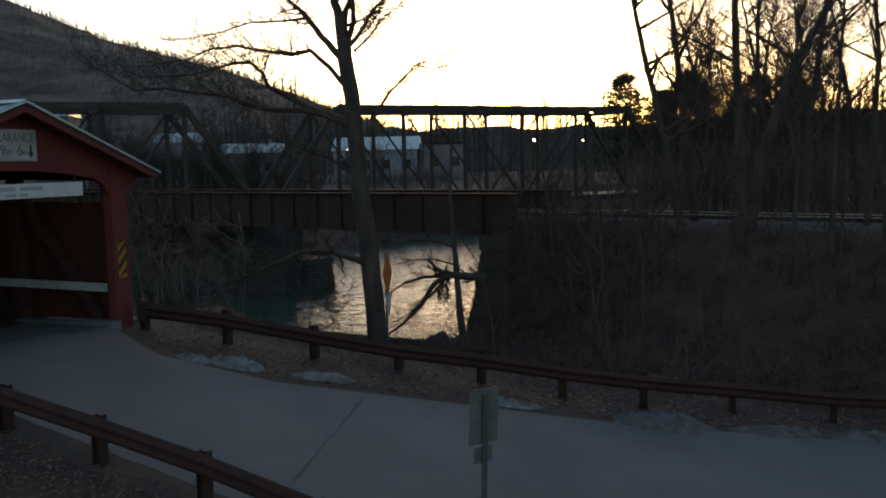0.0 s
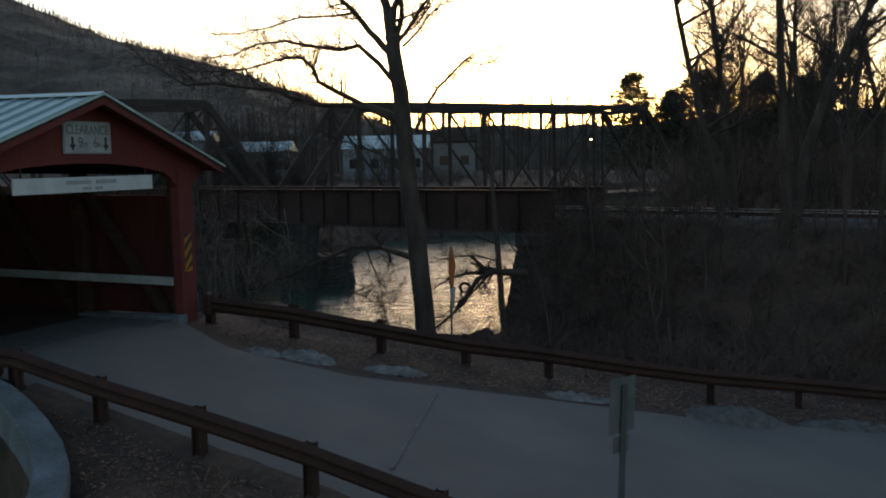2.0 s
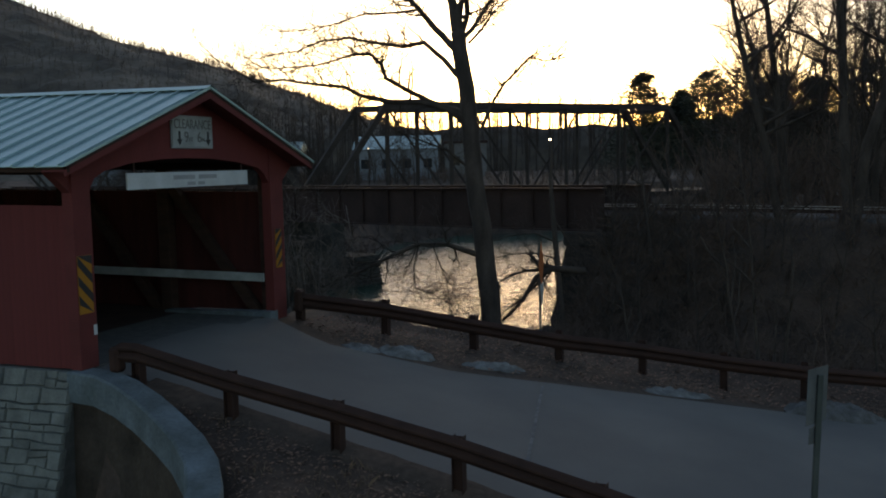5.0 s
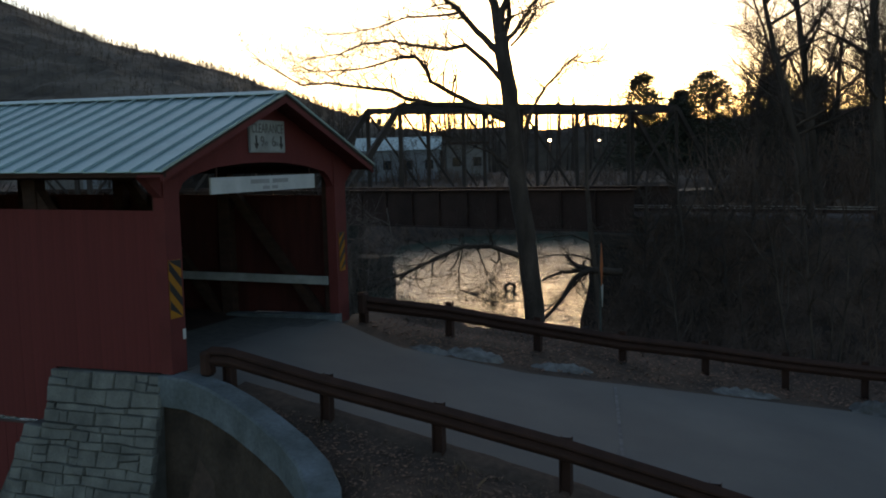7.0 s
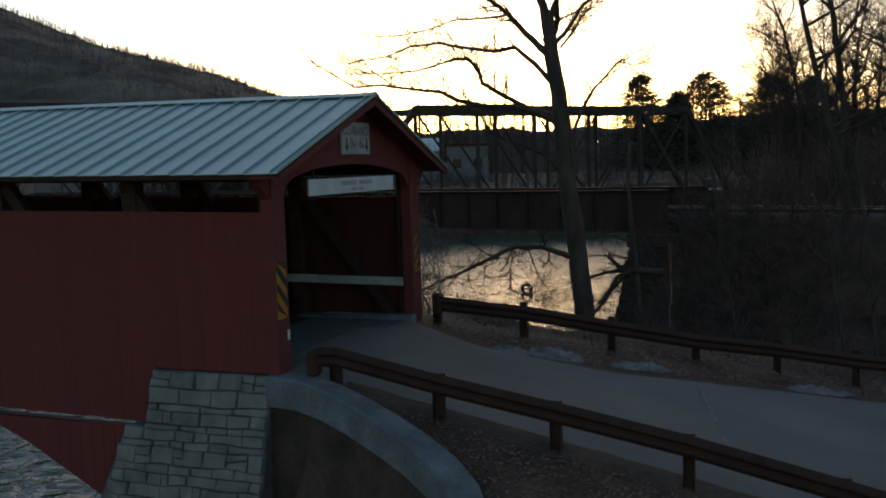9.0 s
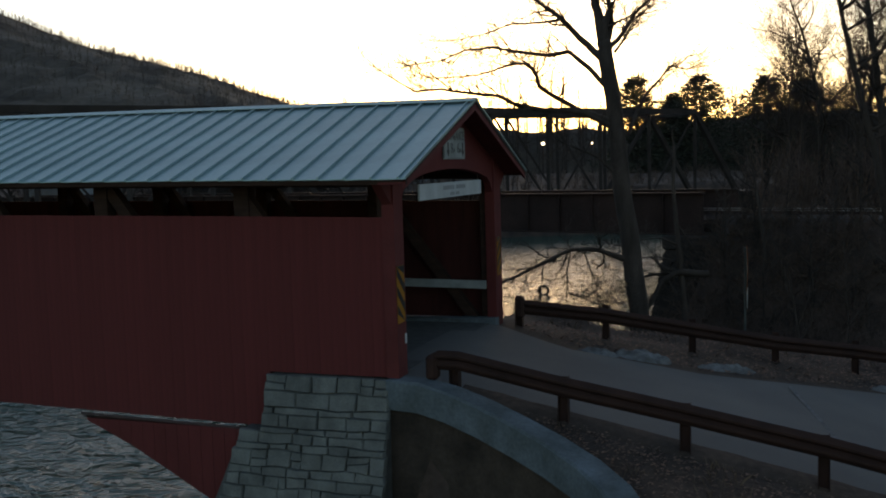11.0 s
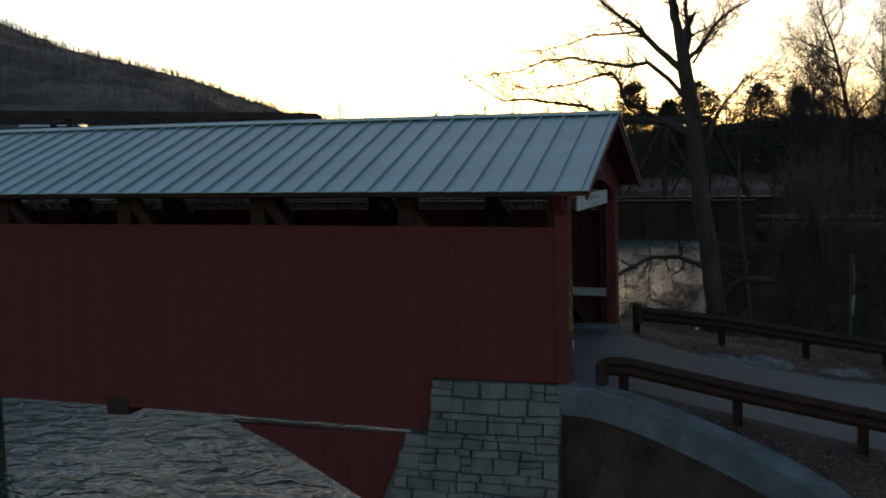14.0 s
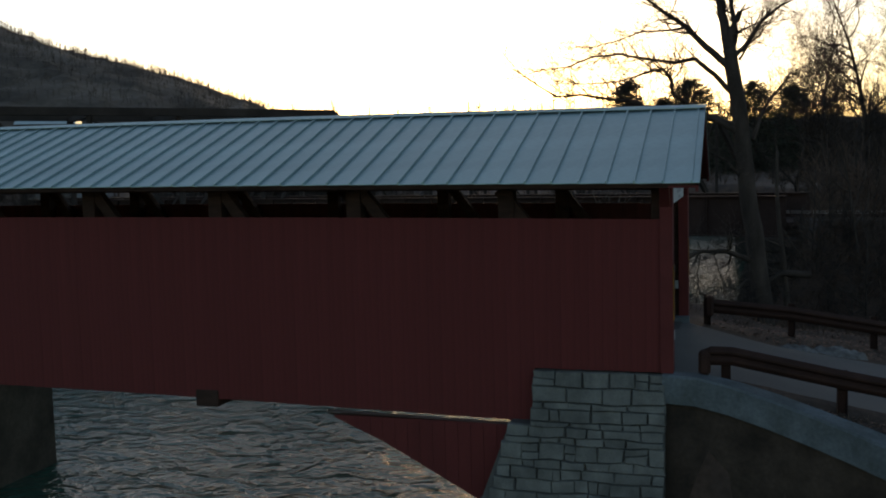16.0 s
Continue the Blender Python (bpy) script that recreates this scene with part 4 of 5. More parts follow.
for line in BANK_TREES_A + BANK_TREES_B + BANK_TREES_C:
    pts, r0, r1 = line
    rng = random.Random(40 + k)
    gz = ground_z(pts[0][0], pts[0][1]) - 0.3
    pts = [(pts[0][0], pts[0][1], min(gz, pts[0][2]))] + list(pts)
    P_ = [Vector(p) for p in pts]
    br = []
    for i in range(len(P_) // 2 + 1, len(P_)):
        for _ in range(3):
            a = P_[i - 1].lerp(P_[i], rng.random())
            d = Vector((rng.uniform(-1, 1), rng.uniform(-0.6, 0.6), rng.uniform(0.3, 1.3))).normalized()
            e = a + d * rng.uniform(1.2, 3.0)
            mid = a.lerp(e, 0.5) + Vector((rng.uniform(-.2, .2), 0, rng.uniform(-.25, 0.05)))
            br.append(([a, mid, e], r0 * 0.32, 0.02))
    tr = custom_tree("bare_tree", "tall bare dark tree rising from the wooded bank", [(pts, r0, r1)], br, BARK, 60 + k, 2, 0.55, 0.8, 0.25, 0.45)
    tagged(tr, group="bare trees on the bank")
    k += 1


def wild_tree(seed, height, r, level=3, spread=0.5, nbranch=9, base=0.3):
    """A bare tree about the origin: trunk and crown meshes."""
    rng = random.Random(seed)
    a, b = Tubes(), Tubes()
    pts, p, d = [], Vector((0, 0, -0.3)), Vector((rng.uniform(-.08, .08), rng.uniform(-.08, .08), 1)).normalized()
    for i in range(8):
        pts.append(p.copy())
        p = p + d * (height + 0.3) / 7
        d = (bend(rng, d, 0.07) + Vector((0, 0, 0.1))).normalized()
    a.tube(pts, [max(r * (1 - i / 7.6), 0.012) for i in range(8)], 6)
    for k in range(nbranch):
        u = base + (0.97 - base) * (k + rng.random()) / nbranch
        i = min(int(u * 7), 6)
        q = pts[i].lerp(pts[i + 1], u * 7 - i)
        t = rng.uniform(0, 2 * math.pi)
        dd = Vector((math.cos(t) * spread, math.sin(t) * spread, rng.uniform(0.4, 1.0))).normalized()
        grow(b, rng, q, dd, height * rng.uniform(0.18, 0.36) * (1.15 - 0.5 * u), r * (1 - u) * 0.6 + 0.012, level, 0.10)
    return a, b


def wild_proto(seed, height, r, label, category, group, material, **kw):
    a, b = wild_tree(seed, height, r, **kw)
    t = thing("bare_tree" if height > 4 else "bare_shrub", label, category, group=group)
    part("trunk", a.mesh("trunk", material), None, t)
    part("crown", b.mesh("crown", material), None, t)
    return t


def scatter(protos, spots, rng, smin=0.8, smax=1.2):
    for i, (x, y) in enumerate(spots):
        z = ground_z(x, y) - 0.1
        pr = protos[i % len(protos)]
        s = rng.uniform(smin, smax)
        if i < len(protos):
            pr.location, pr.rotation_euler, pr.scale = (x, y, z), (0, 0, rng.uniform(0, 6.28)), (s, s, s)
        else:
            o = copy_thing(pr, pose(x, y, z, 0, 0, rng.uniform(0, 360)))
            o.scale = (s, s, s)


rng = random.Random(3)
# saplings and brush on the bank between road and railway
prot = [wild_proto(100 + i, h, r, "thin bare sapling in the brush of the bank", "sapling", "saplings on the bank", BARK, level=1, nbranch=8, base=0.25) for i, (h, r) in enumerate(((4.5, .05), (6.0, .07), (5.2, .05)))]
spots = []
while len(spots) < 46:
    x = rng.uniform(3.5, 24)
    y = rng.uniform(far_edge(x) + 2.5, rail_y(x) - 1.5)
    if y > far_edge(x) + 2 and x > right_bank(y) + 2:
        spots.append((x, y))
scatter(prot, spots, rng, 0.5, 1.1)
# tall thin trees among the bank trees
prot = [wild_proto(115 + i, h, r, "tall thin bare tree rising from the wooded bank", "tree", "thin trees on the bank", BARK, level=2, nbranch=19, base=0.35, spread=0.7) for i, (h, r) in enumerate(((11.5, .10), (12.5, .13), (10.5, .09)))]
spots = []
while len(spots) < 12:
    x = rng.uniform(9, 27)
    y = rng.uniform(max(far_edge(x) + 5, 17), rail_y(x) + 12)
    if abs(y - rail_y(x)) > 3.2:
        spots.append((x, y))
scatter(prot, spots, rng, 0.8, 1.1)
prot = [wild_proto(170 + i, h, 0.2, "tall bare tree with fine twigs behind the railway", "tree", "tall trees behind the railway", BARK, level=3, nbranch=20, base=0.28, spread=0.85) for i, h in enumerate((13.5, 12.0))]
scatter(prot, [(8.1, 41.2), (10.5, 45), (6.6, 48), (12.5, 40), (4.8, 53), (7.4, 56), (9.4, 61), (12.6, 52), (15.5, 45), (18.5, 38), (21, 42), (14.2, 58)], rng, 0.9, 1.1)
# brush on the river bank below the railway
prot = [wild_proto(145 + i, h, 0.05, "dense bare brush on the river bank", "shrub", "river bank brush", BARK, level=2, nbranch=12, base=0.05, spread=0.9) for i, h in enumerate((4.0, 5.0, 3.4))]
spots = []
while len(spots) < 26:
    y = rng.uniform(40, 66)
    x = left_bank(y) - rng.uniform(0.2, 7)
    spots.append((x, y))
scatter(prot, spots, rng, 0.7, 1.2)
# thicket beside the portal
prot = [wild_proto(130 + i, h, 0.045, "tangled pale bare shrub on the river bank by the portal", "shrub", "bank thicket", BARK2, level=2, nbranch=11, base=0.25, spread=0.9) for i, h in enumerate((6.8, 6.0, 7.6))]
scatter(prot, [(-2.3, 11.5), (-2.4, 12.2), (-2.2, 12.6), (-2.0, 11.0), (-2.6, 11.2), (-2.3, 10.4), (-2.0, 9.8), (-2.7, 10.0), (-2.9, 11.8), (-2.4, 9.2)], rng, 0.75, 1.15)
# taller bare trees crowding the opposite bank
prot = [wild_proto(150 + i, h, 0.12, "bare tree crowding the opposite river bank", "tree", "opposite bank trees", BARK, level=3, nbranch=9, base=0.12, spread=0.75) for i, h in enumerate((7.6, 6.4, 8.4))]
spots = []
while len(spots) < 90:
    y = rng.uniform(28, 62)
    spots.append((left_bank(y) - rng.uniform(0.4, 9), y))
spots = [(x, y) for x, y in spots if abs(y - rail_y(x)) > 3.5]
scatter(prot, spots, rng, 0.7, 1.1)
# arching pale stems tangled beside the portal
def arching_shrub(seed, height):
    rg = random.Random(seed)
    t = thing("bare_shrub", "pale arching bare stems tangled beside the bridge portal", "shrub", group="arching shrubs")
    for _ in range(9):
        tb = Tubes()
        a = rg.uniform(0, 6.283)
        out = Vector((math.cos(a), math.sin(a), 0))
        top, reach = height * rg.uniform(0.6, 1.0), rg.uniform(0.6, 1.3)
        droop = top * rg.uniform(0.25, 0.9)
        pts = []
        for i in range(9):
            u = i / 8
            z = top * math.sin(min(u / 0.55, 1) * math.pi / 2) - droop * max(0, (u - 0.5) / 0.5) ** 1.6
            w = Vector((rg.gauss(0, .09), rg.gauss(0, .09), rg.gauss(0, .06))) * (i > 0)
            pts.append(out * reach * u ** 1.3 + Vector((0, 0, z - 0.15)) + w)
        tb.tube(pts, [0.042 - 0.0038 * i for i in range(9)], 5)
        for i in range(2, 9):
            for _ in range(2):
                grow(tb, rg, pts[i], bend(rg, out + Vector((0, 0, rg.uniform(-0.8, 0.6))), 0.7), rg.uniform(0.3, 1.0), 0.013, 1, -0.04, 3)
        part("stem", tb.mesh("stem", BARK2), None, t)
    return t


scatter([arching_shrub(300 + i, h) for i, h in enumerate((6.2, 7.2, 5.4))], [(-2.2, 11.0), (-2.5, 12.0), (-2.0, 10.2), (-2.6, 10.6), (-2.4, 9.4)], rng, 0.8, 1.1)
# dark thicket on the bank by the railway abutment
prot = [wild_proto(180 + i, h, 0.04, "dark bare bush on the bank beside the abutment", "shrub", "bank bushes", BARK, level=2, nbranch=12, base=0.05, spread=0.9) for i, h in enumerate((2.6, 3.2, 2.0))]
scatter(prot, [(4.6, 17.2), (5.3, 18.6), (4.2, 19.4), (5.9, 20.1), (6.8, 19.0), (5.0, 21.4), (7.4, 20.6), (3.9, 21.0), (6.2, 17.0), (7.9, 18.2), (9.0, 19.6), (4.6, 23.0), (6.0, 22.8), (8.4, 22.0), (3.4, 22.6), (2.6, 23.0)], rng, 0.7, 1.2)
# trees beyond the railway
prot = [wild_proto(160 + i, h, 0.14, "bare tree on the far side of the railway", "tree", "trees beyond the railway", BARK, level=2, nbranch=10, base=0.25) for i, h in enumerate((9.0, 11.0, 8.0, 10.0))]
spots = []
while len(spots) < 60:
    x = rng.uniform(5, 46)
    y = rail_y(x) + rng.uniform(4, 42)
    if x > right_bank(y) + 2:
        spots.append((x, y))
scatter(prot, spots, rng, 0.55, 1.0)
# trees on the left and far shore, seen through the truss
spots = []
while len(spots) < 120:
    y = rng.uniform(40, 112)
    x = left_bank(y) - rng.uniform(1, 22) if rng.random() < 0.5 else rng.uniform(-45, 20)
    if y < 101 and x > left_bank(y):
        y = rng.uniform(101.5, 118)
    spots.append((x, y))
prot = [wild_proto(190 + i, h, 0.13, "bare tree on the far river shore", "tree", "trees on the far shore", BARK, level=2, nbranch=9, base=0.2) for i, h in enumerate((7.5, 9.0, 6.5))]
scatter(prot, [q for q in spots if q[0] > -34], rng, 0.25, 0.45)
scatter([copy_thing(p, pose(0, 0, 0)) for p in prot], [q for q in spots if q[0] <= -34] + [(rng.uniform(-95, -36), rng.uniform(98, 111)) for _ in range(40)], rng, 0.55, 0.9)


# ---- far woods ----
def build_woods():
    bm = bmesh.new()
    N = 160
    rows = []
    for i in range(N + 1):
        x = -140 + 420 * i / N
        y = 182 + 0.32 * (x + 20) * (1 if x > -20 else -0.2)
        h = lerp_table(x, [(-140, 13), (-70, 11), (-48, 10.5), (-30, 9.7), (-12, 10.4), (0, 11.6), (20, 12.0), (80, 13), (280, 16)])
        h += noise.noise((x * 0.11, 3, 0)) * 1.1 + noise.noise((x * 0.6, 9, 0)) * 0.7
        rows.append([bm.verts.new((x, y - 14, 0.8)), bm.verts.new((x, y - 10, h * 0.55)), bm.verts.new((x, y - 4, h * 0.9)), bm.verts.new((x, y, h)), bm.verts.new((x, y + 40, -2))])
    for r, s in zip(rows, rows[1:]):
        for k in range(4):
            bm.faces.new((r[k], r[k + 1], s[k + 1], s[k]))
    bmesh.ops.recalc_face_normals(bm, faces=bm.faces)
    tagged(part("backdrop", bm, WOODS), "dark wooded rise behind the town", "woods", kind="structure")
    tb = Tubes()
    rng = random.Random(77)
    for k in range(1000):
        x = rng.uniform(-120, 200)
        y = 182 + 0.32 * (x + 20) * (1 if x > -20 else -0.2) - rng.uniform(-2, 30)
        h = rng.uniform(12.5, 18) if rng.random() < 0.88 else rng.uniform(18, 21.5)
        z0 = 0.5
        lean = Vector((rng.uniform(-.06, .06), 0, 1)).normalized()
        tb.tube([(x, y, z0), Vector((x, y, z0)) + lean * h * 0.6, Vector((x, y, z0)) + lean * h], [0.17, 0.11, 0.02], 3)
        for j in range(12):
            u = rng.uniform(0.4, 0.95)
            p = Vector((x, y, z0)) + lean * h * u
            d = Vector((rng.uniform(-1, 1), rng.uniform(-.4, .4), rng.uniform(0.4, 1.4))).normalized()
            L = h * rng.uniform(0.1, 0.26) * (1.3 - u)
            q = p + d * L
            tb.tube([p, q], [0.05, 0.012], 3)
            for _ in range(3):
                m = p.lerp(q, rng.uniform(0.3, 1))
                tb.tube([m, m + bend(rng, d, 0.6) * L * 0.5], [0.025, 0.008], 3)
    ob = part("far_tree_line", tb.mesh("far_tree_line", BARK), None)
    tagged(ob, "bare winter treetops along the far skyline", "woods", kind="stuff")


build_woods()


def river_brush():
    """Dense leafless brush along the shores and beyond the railway."""
    tb = Tubes()
    rng = random.Random(55)
    n = 0
    while n < 1850:
        k = rng.random()
        if k < 0.07:
            x = rng.uniform(3.5, 30)
            y = rng.uniform(far_edge(x) + 4.5, rail_y(x) - 1.8)
            if y < far_edge(x) + 4 or x < right_bank(y) + 2.5:
                continue
            h = rng.uniform(0.4, 1.3)
        elif k < 0.48:
            x = rng.uniform(4, 48)
            y = rail_y(x) + rng.uniform(4, 36)
            if x < right_bank(y) + 1:
                continue
            h = rng.uniform(1.2, 4.5)
        elif k < 0.76:
            y = rng.uniform(34, 98)
            x = left_bank(y) - rng.uniform(0.2, 9)
            h = rng.uniform(0.6, 1.8)
        else:
            x = rng.uniform(-60, 60)
            y = rng.uniform(101, 116)
            h = rng.uniform(0.8, 2.0)
        n += 1
        p = Vector((x, y, ground_z(x, y) - 0.1))
        thick = 0.4 if y < rail_y(x) else 1.0
        for _ in range(5):
            d = Vector((rng.gauss(0, .35), rng.gauss(0, .35), 1)).normalized()
            q = p + d * h * rng.uniform(0.6, 1)
            m = p.lerp(q, 0.5) + Vector((rng.gauss(0, .12), rng.gauss(0, .12), 0))
            tb.tube([p, m, q], [0.035 * thick, 0.028 * thick, 0.01], 3)
            for _ in range(5):
                a = m.lerp(q, rng.random())
                e = bend(rng, d, 0.55)
                tb.tube([a, a + e * h * rng.uniform(0.12, 0.3)], [0.018, 0.007], 3)
    tagged(part("river_brush", tb.mesh("river_brush", TWIGS), None), "dense leafless brush along the river shores", "brush", kind="stuff")


river_brush()


def bank_tangle():
    """Low crossing stems over the foot of the railway bank."""
    tb = Tubes()
    rng = random.Random(91)
    n = 0
    while n < 900:
        x, y = rng.uniform(2.6, 22), rng.uniform(12, 24)
        if y < far_edge(x) + 3.5 or y > rail_y(x) - 2 or x < right_bank(y) + 2.5:
            continue
        if x > 8.5 and rng.random() < 0.65:
            continue
        n += 1
        p = Vector((x, y, ground_z(x, y) - 0.1))
        for _ in range(4):
            d = Vector((rng.gauss(0, .7), rng.gauss(0, .7), 0.8)).normalized()
            L = rng.uniform(0.5, 1.9)
            q = p + d * L + Vector((0, 0, -0.15 * L * L))
            m = p + d * L * 0.5 + Vector((rng.gauss(0, .06), rng.gauss(0, .06), 0.04))
            tb.tube([p, m, q], [0.014, 0.010, 0.004], 3)
            for _ in range(4):
                a = m.lerp(q, rng.random())
                tb.tube([a, a + bend(rng, d, 0.8) * L * rng.uniform(0.15, 0.4)], [0.007, 0.003], 3)
    tagged(part("bank_tangle", tb.mesh("bank_tangle", TWIGS), None), "tangled leafless briars over the railway bank", "brush", kind="stuff")


bank_tangle()


def conifer(x, y, h, w, seed):
    rng = random.Random(seed)
    t = thing("conifer_tree", "dark evergreen conifer standing against the sunset", "tree", group="skyline conifers")
    a = Tubes()
    a.tube([(x, y, 0.5), (x, y, h * 0.6), (x, y, h)], [0.3, 0.2, 0.03], 6)
    part("trunk", a.mesh("trunk", BARK), None, t)
    vs, fs = [], []
    for k in range(460):
        u = rng.random() ** 1.1
        zc = 1.5 + (h - 1.5) * u
        R = (w * (1 - u) ** 0.6 + 0.25) * rng.uniform(0.5, 1.15)
        t_ = rng.uniform(0, 6.283)
        rise = rng.uniform(-0.25, 0.25)
        for j in range(36):
            q = rng.random() ** 0.6
            c_ = Vector((x + math.cos(t_) * R * q, y + math.sin(t_) * R * q, zc + rise * R * q)) + Vector((rng.gauss(0, .4), rng.gauss(0, .4), rng.gauss(0, .3)))
            o = Vector((math.cos(t_) + rng.gauss(0, .5), math.sin(t_) + rng.gauss(0, .5), rng.uniform(-0.3, 0.6)))
            s = Vector((rng.gauss(0, 1), rng.gauss(0, 1), rng.gauss(0, .5))).normalized()
            L = rng.uniform(0.2, 0.42)
            n0 = len(vs)
            vs += [tuple(c_ - s * L * 0.4), tuple(c_ + s * L * 0.4), tuple(c_ + o * L * 1.4)]
            fs.append((n0, n0 + 1, n0 + 2))
    me = bpy.data.meshes.new("crown")
    me.from_pydata(vs, [], fs)
    me.materials.append(NEEDLES)
    part("crown", me, None, t)


for x, y, h, w, sd in ((-15.0, 141.5, 16.4, 7.6, 1), (-5.4, 145.3, 16.4, 10.5, 2), (4.5, 148, 15.8, 9.0, 3), (10.5, 151, 15.0, 8.0, 4), (-10.3, 150, 13.8, 4.5, 5)):
    conifer(x, y, h, w, sd)


# ---- town ----
def building(x, y, w, d, h, turn, wallmat, gable=True, nwin=4):
    b = thing("building", "pale low building in the distant town", "building", group="town buildings")
    b.matrix_world = pose(x, y, 0.6, 0, 0, turn)
    part("wall", box((-w / 2, -d / 2, -1), (w / 2, d / 2, h)), wallmat, b)
    if gable:
        bm = prism(bmesh.new(), [(-d / 2 - 0.4, h + 0.01), (d / 2 + 0.4, h + 0.01), (0, h + d * 0.22)], "x", -w / 2 - 0.3, w / 2 + 0.3)
    else:
        bm = box((-w / 2 - 0.2, -d / 2 - 0.2, h + 0.01), (w / 2 + 0.2, d / 2 + 0.2, h + 0.35))
    part("roof", bm, STEEL if not gable else TIN, b)
    for k in range(nwin):
        u = -w / 2 + w * (k + 0.5) / nwin
        part("window", box((u - 0.6, -d / 2 - 0.05, h * 0.4), (u + 0.6, -d / 2 - 0.01, h * 0.4 + 1.3)), GLASS, b)


DULL = mat("dull_brown_cladding", (0.13, 0.12, 0.115), 0.9, scale=0.3, vary=0.2, fine=3, bump=0)
building(-47, 117, 12, 9, 4.6, 20, HOUSEWALL, True, 4)
building(-38, 121, 6, 8, 5.2, 22, DULL, False, 2)
building(-78, 112, 7, 7, 6.5, 25, HOUSEWALL, True, 3)
building(-66, 113, 9, 7, 4.6, 20, DULL, True, 3)
building(-99, 106, 8, 8, 11.0, 30, DULL, True, 3)
building(-90, 104, 5, 6, 6.0, 24, HOUSEWALL, True, 2)


def street_lamp(x, y, h, glow, r=0.3):
    s = thing("street_lamp", "lit street lamp in the distant town", "street lamp", group="town lamps")
    a = Tubes()
    a.tube([(x, y, 0.5), (x, y, h)], [0.09, 0.06], 6)
    part("pole", a.mesh("pole", STEEL), None, s)
    m = bpy.data.materials.new("lamp_glow")
    m.use_nodes = True
    bs = m.node_tree.nodes["Principled BSDF"]
    bs.inputs["Emission Color"].default_value = (1.0, 0.9, 0.72, 1)
    bs.inputs["Emission Strength"].default_value = glow
    bm = bmesh.new()
    bmesh.ops.create_icosphere(bm, subdivisions=2, radius=r, matrix=Matrix.Translation((x, y, h)) @ Matrix.Diagonal((1, 1, 0.7, 1)))
    part("lantern", bm, m, s)


street_lamp(-32.6, 150, 6.7, 6)
street_lamp(-24.5, 153, 6.5, 2.0, 0.2)
street_lamp(-48.5, 110, 5.3, 1.2, 0.13)


# ---- signs ----
def text_mesh(body, size, material, name):
    cu = bpy.data.curves.new(name, "FONT")
    cu.body, cu.size, cu.align_x, cu.align_y, cu.extrude = body, size, "CENTER", "CENTER", 0.002
    ob = bpy.data.objects.new(name, cu)
    scene.collection.objects.link(ob)
    dg = bpy.context.evaluated_depsgraph_get()
    me = bpy.data.meshes.new_from_object(ob.evaluated_get(dg))
    bpy.data.objects.remove(ob)
    me.materials.clear()
    me.materials.append(material)
    return me


def lettering(body, size, x, y, z, parent, squash=1.0):
    o = part("lettering", text_mesh(body, size, FADEDBLACK, "lettering"), None, parent)
    o.matrix_basis = pose(x, y, z, 90, 0, 90) @ Matrix.Diagonal((squash, 1, 1, 1))
    return o


cs = thing("clearance_sign", "white clearance sign with black letters and down arrows", "sign", (0, 0, 0))
part("plate", box((0.03, 2.25, 3.43), (0.045, 3.42, 3.97), 0.004), DULLWHITE, cs)
part("frame", box((0.012, 2.23, 3.41), (0.029, 3.44, 3.99)), GALV, cs)
lettering("CLEARANCE", 0.24, 0.047, 2.835, 3.83, cs, 0.80)
lettering("9", 0.27, 0.047, 2.64, 3.60, cs)
lettering("FT", 0.11, 0.047, 2.77, 3.56, cs)
lettering("6", 0.27, 0.047, 3.02, 3.60, cs)
lettering("IN", 0.11, 0.047, 3.13, 3.56, cs)
for yy in (2.44, 3.28):
    part("arrow", prism(bmesh.new(), [(yy, 3.46), (yy + 0.08, 3.57), (yy + 0.028, 3.57), (yy + 0.028, 3.71), (yy - 0.028, 3.71), (yy - 0.028, 3.57), (yy - 0.08, 3.57)], "x", 0.046, 0.05), BLACK, cs)
nb = thing("name_board", "long white painted name board hanging in the portal", "sign")
part("plank", box((-0.06, 1.11, 2.72), (-0.025, 4.64, 2.995), 0.004), WHITE, nb)
for yy, zz, w, h in ((2.62, 2.90, 0.62, 0.075), (3.32, 2.90, 0.55, 0.075), (2.82, 2.785, 0.24, 0.06), (3.12, 2.785, 0.2, 0.06)):
    part("lettering_bar", box((-0.024, yy - w / 2, zz - h / 2), (-0.021, yy + w / 2, zz + h / 2)), GALV, nb)
for yy in (1.3, 4.45):
    part("hanger", box((-0.05, yy - 0.02, 2.99), (-0.035, yy + 0.02, 3.22)), RUST, nb)


def hazard_marker(y0, y1, z0, z1, s):
    h = thing("hazard_marker", "yellow and black striped hazard panel on the portal post", "sign", group="portal hazard markers")
    part("panel", box((0.034, y0, z0), (0.042, y1, z1)), YELLOW, h)
    w = y1 - y0
    n = 3
    pitch = (z1 - z0) / n
    for k in range(n + 1):
        zc = z0 + pitch * k
        pl = [(y0, zc - s * w * 0.5), (y1, zc + s * w * 0.5), (y1, zc + s * w * 0.5 + pitch * 0.48), (y0, zc - s * w * 0.5 + pitch * 0.48)]
        pl = [(a, min(max(b, z0), z1)) for a, b in pl]
        if max(b for _, b in pl) - min(b for _, b in pl) > 0.05:
            part("stripe", prism(bmesh.new(), pl, "x", 0.043, 0.046), BLACK, h)


hazard_marker(-0.19, 0.11, 0.86, 1.76, -1)
hazard_marker(5.48, 5.72, 0.95, 1.76, 1)
rf = thing("reflector", "small white reflector on the portal post", "reflector")
part("plate", box((0.031, 0.09, 0.50), (0.04, 0.165, 0.66), 0.003), WHITE, rf)

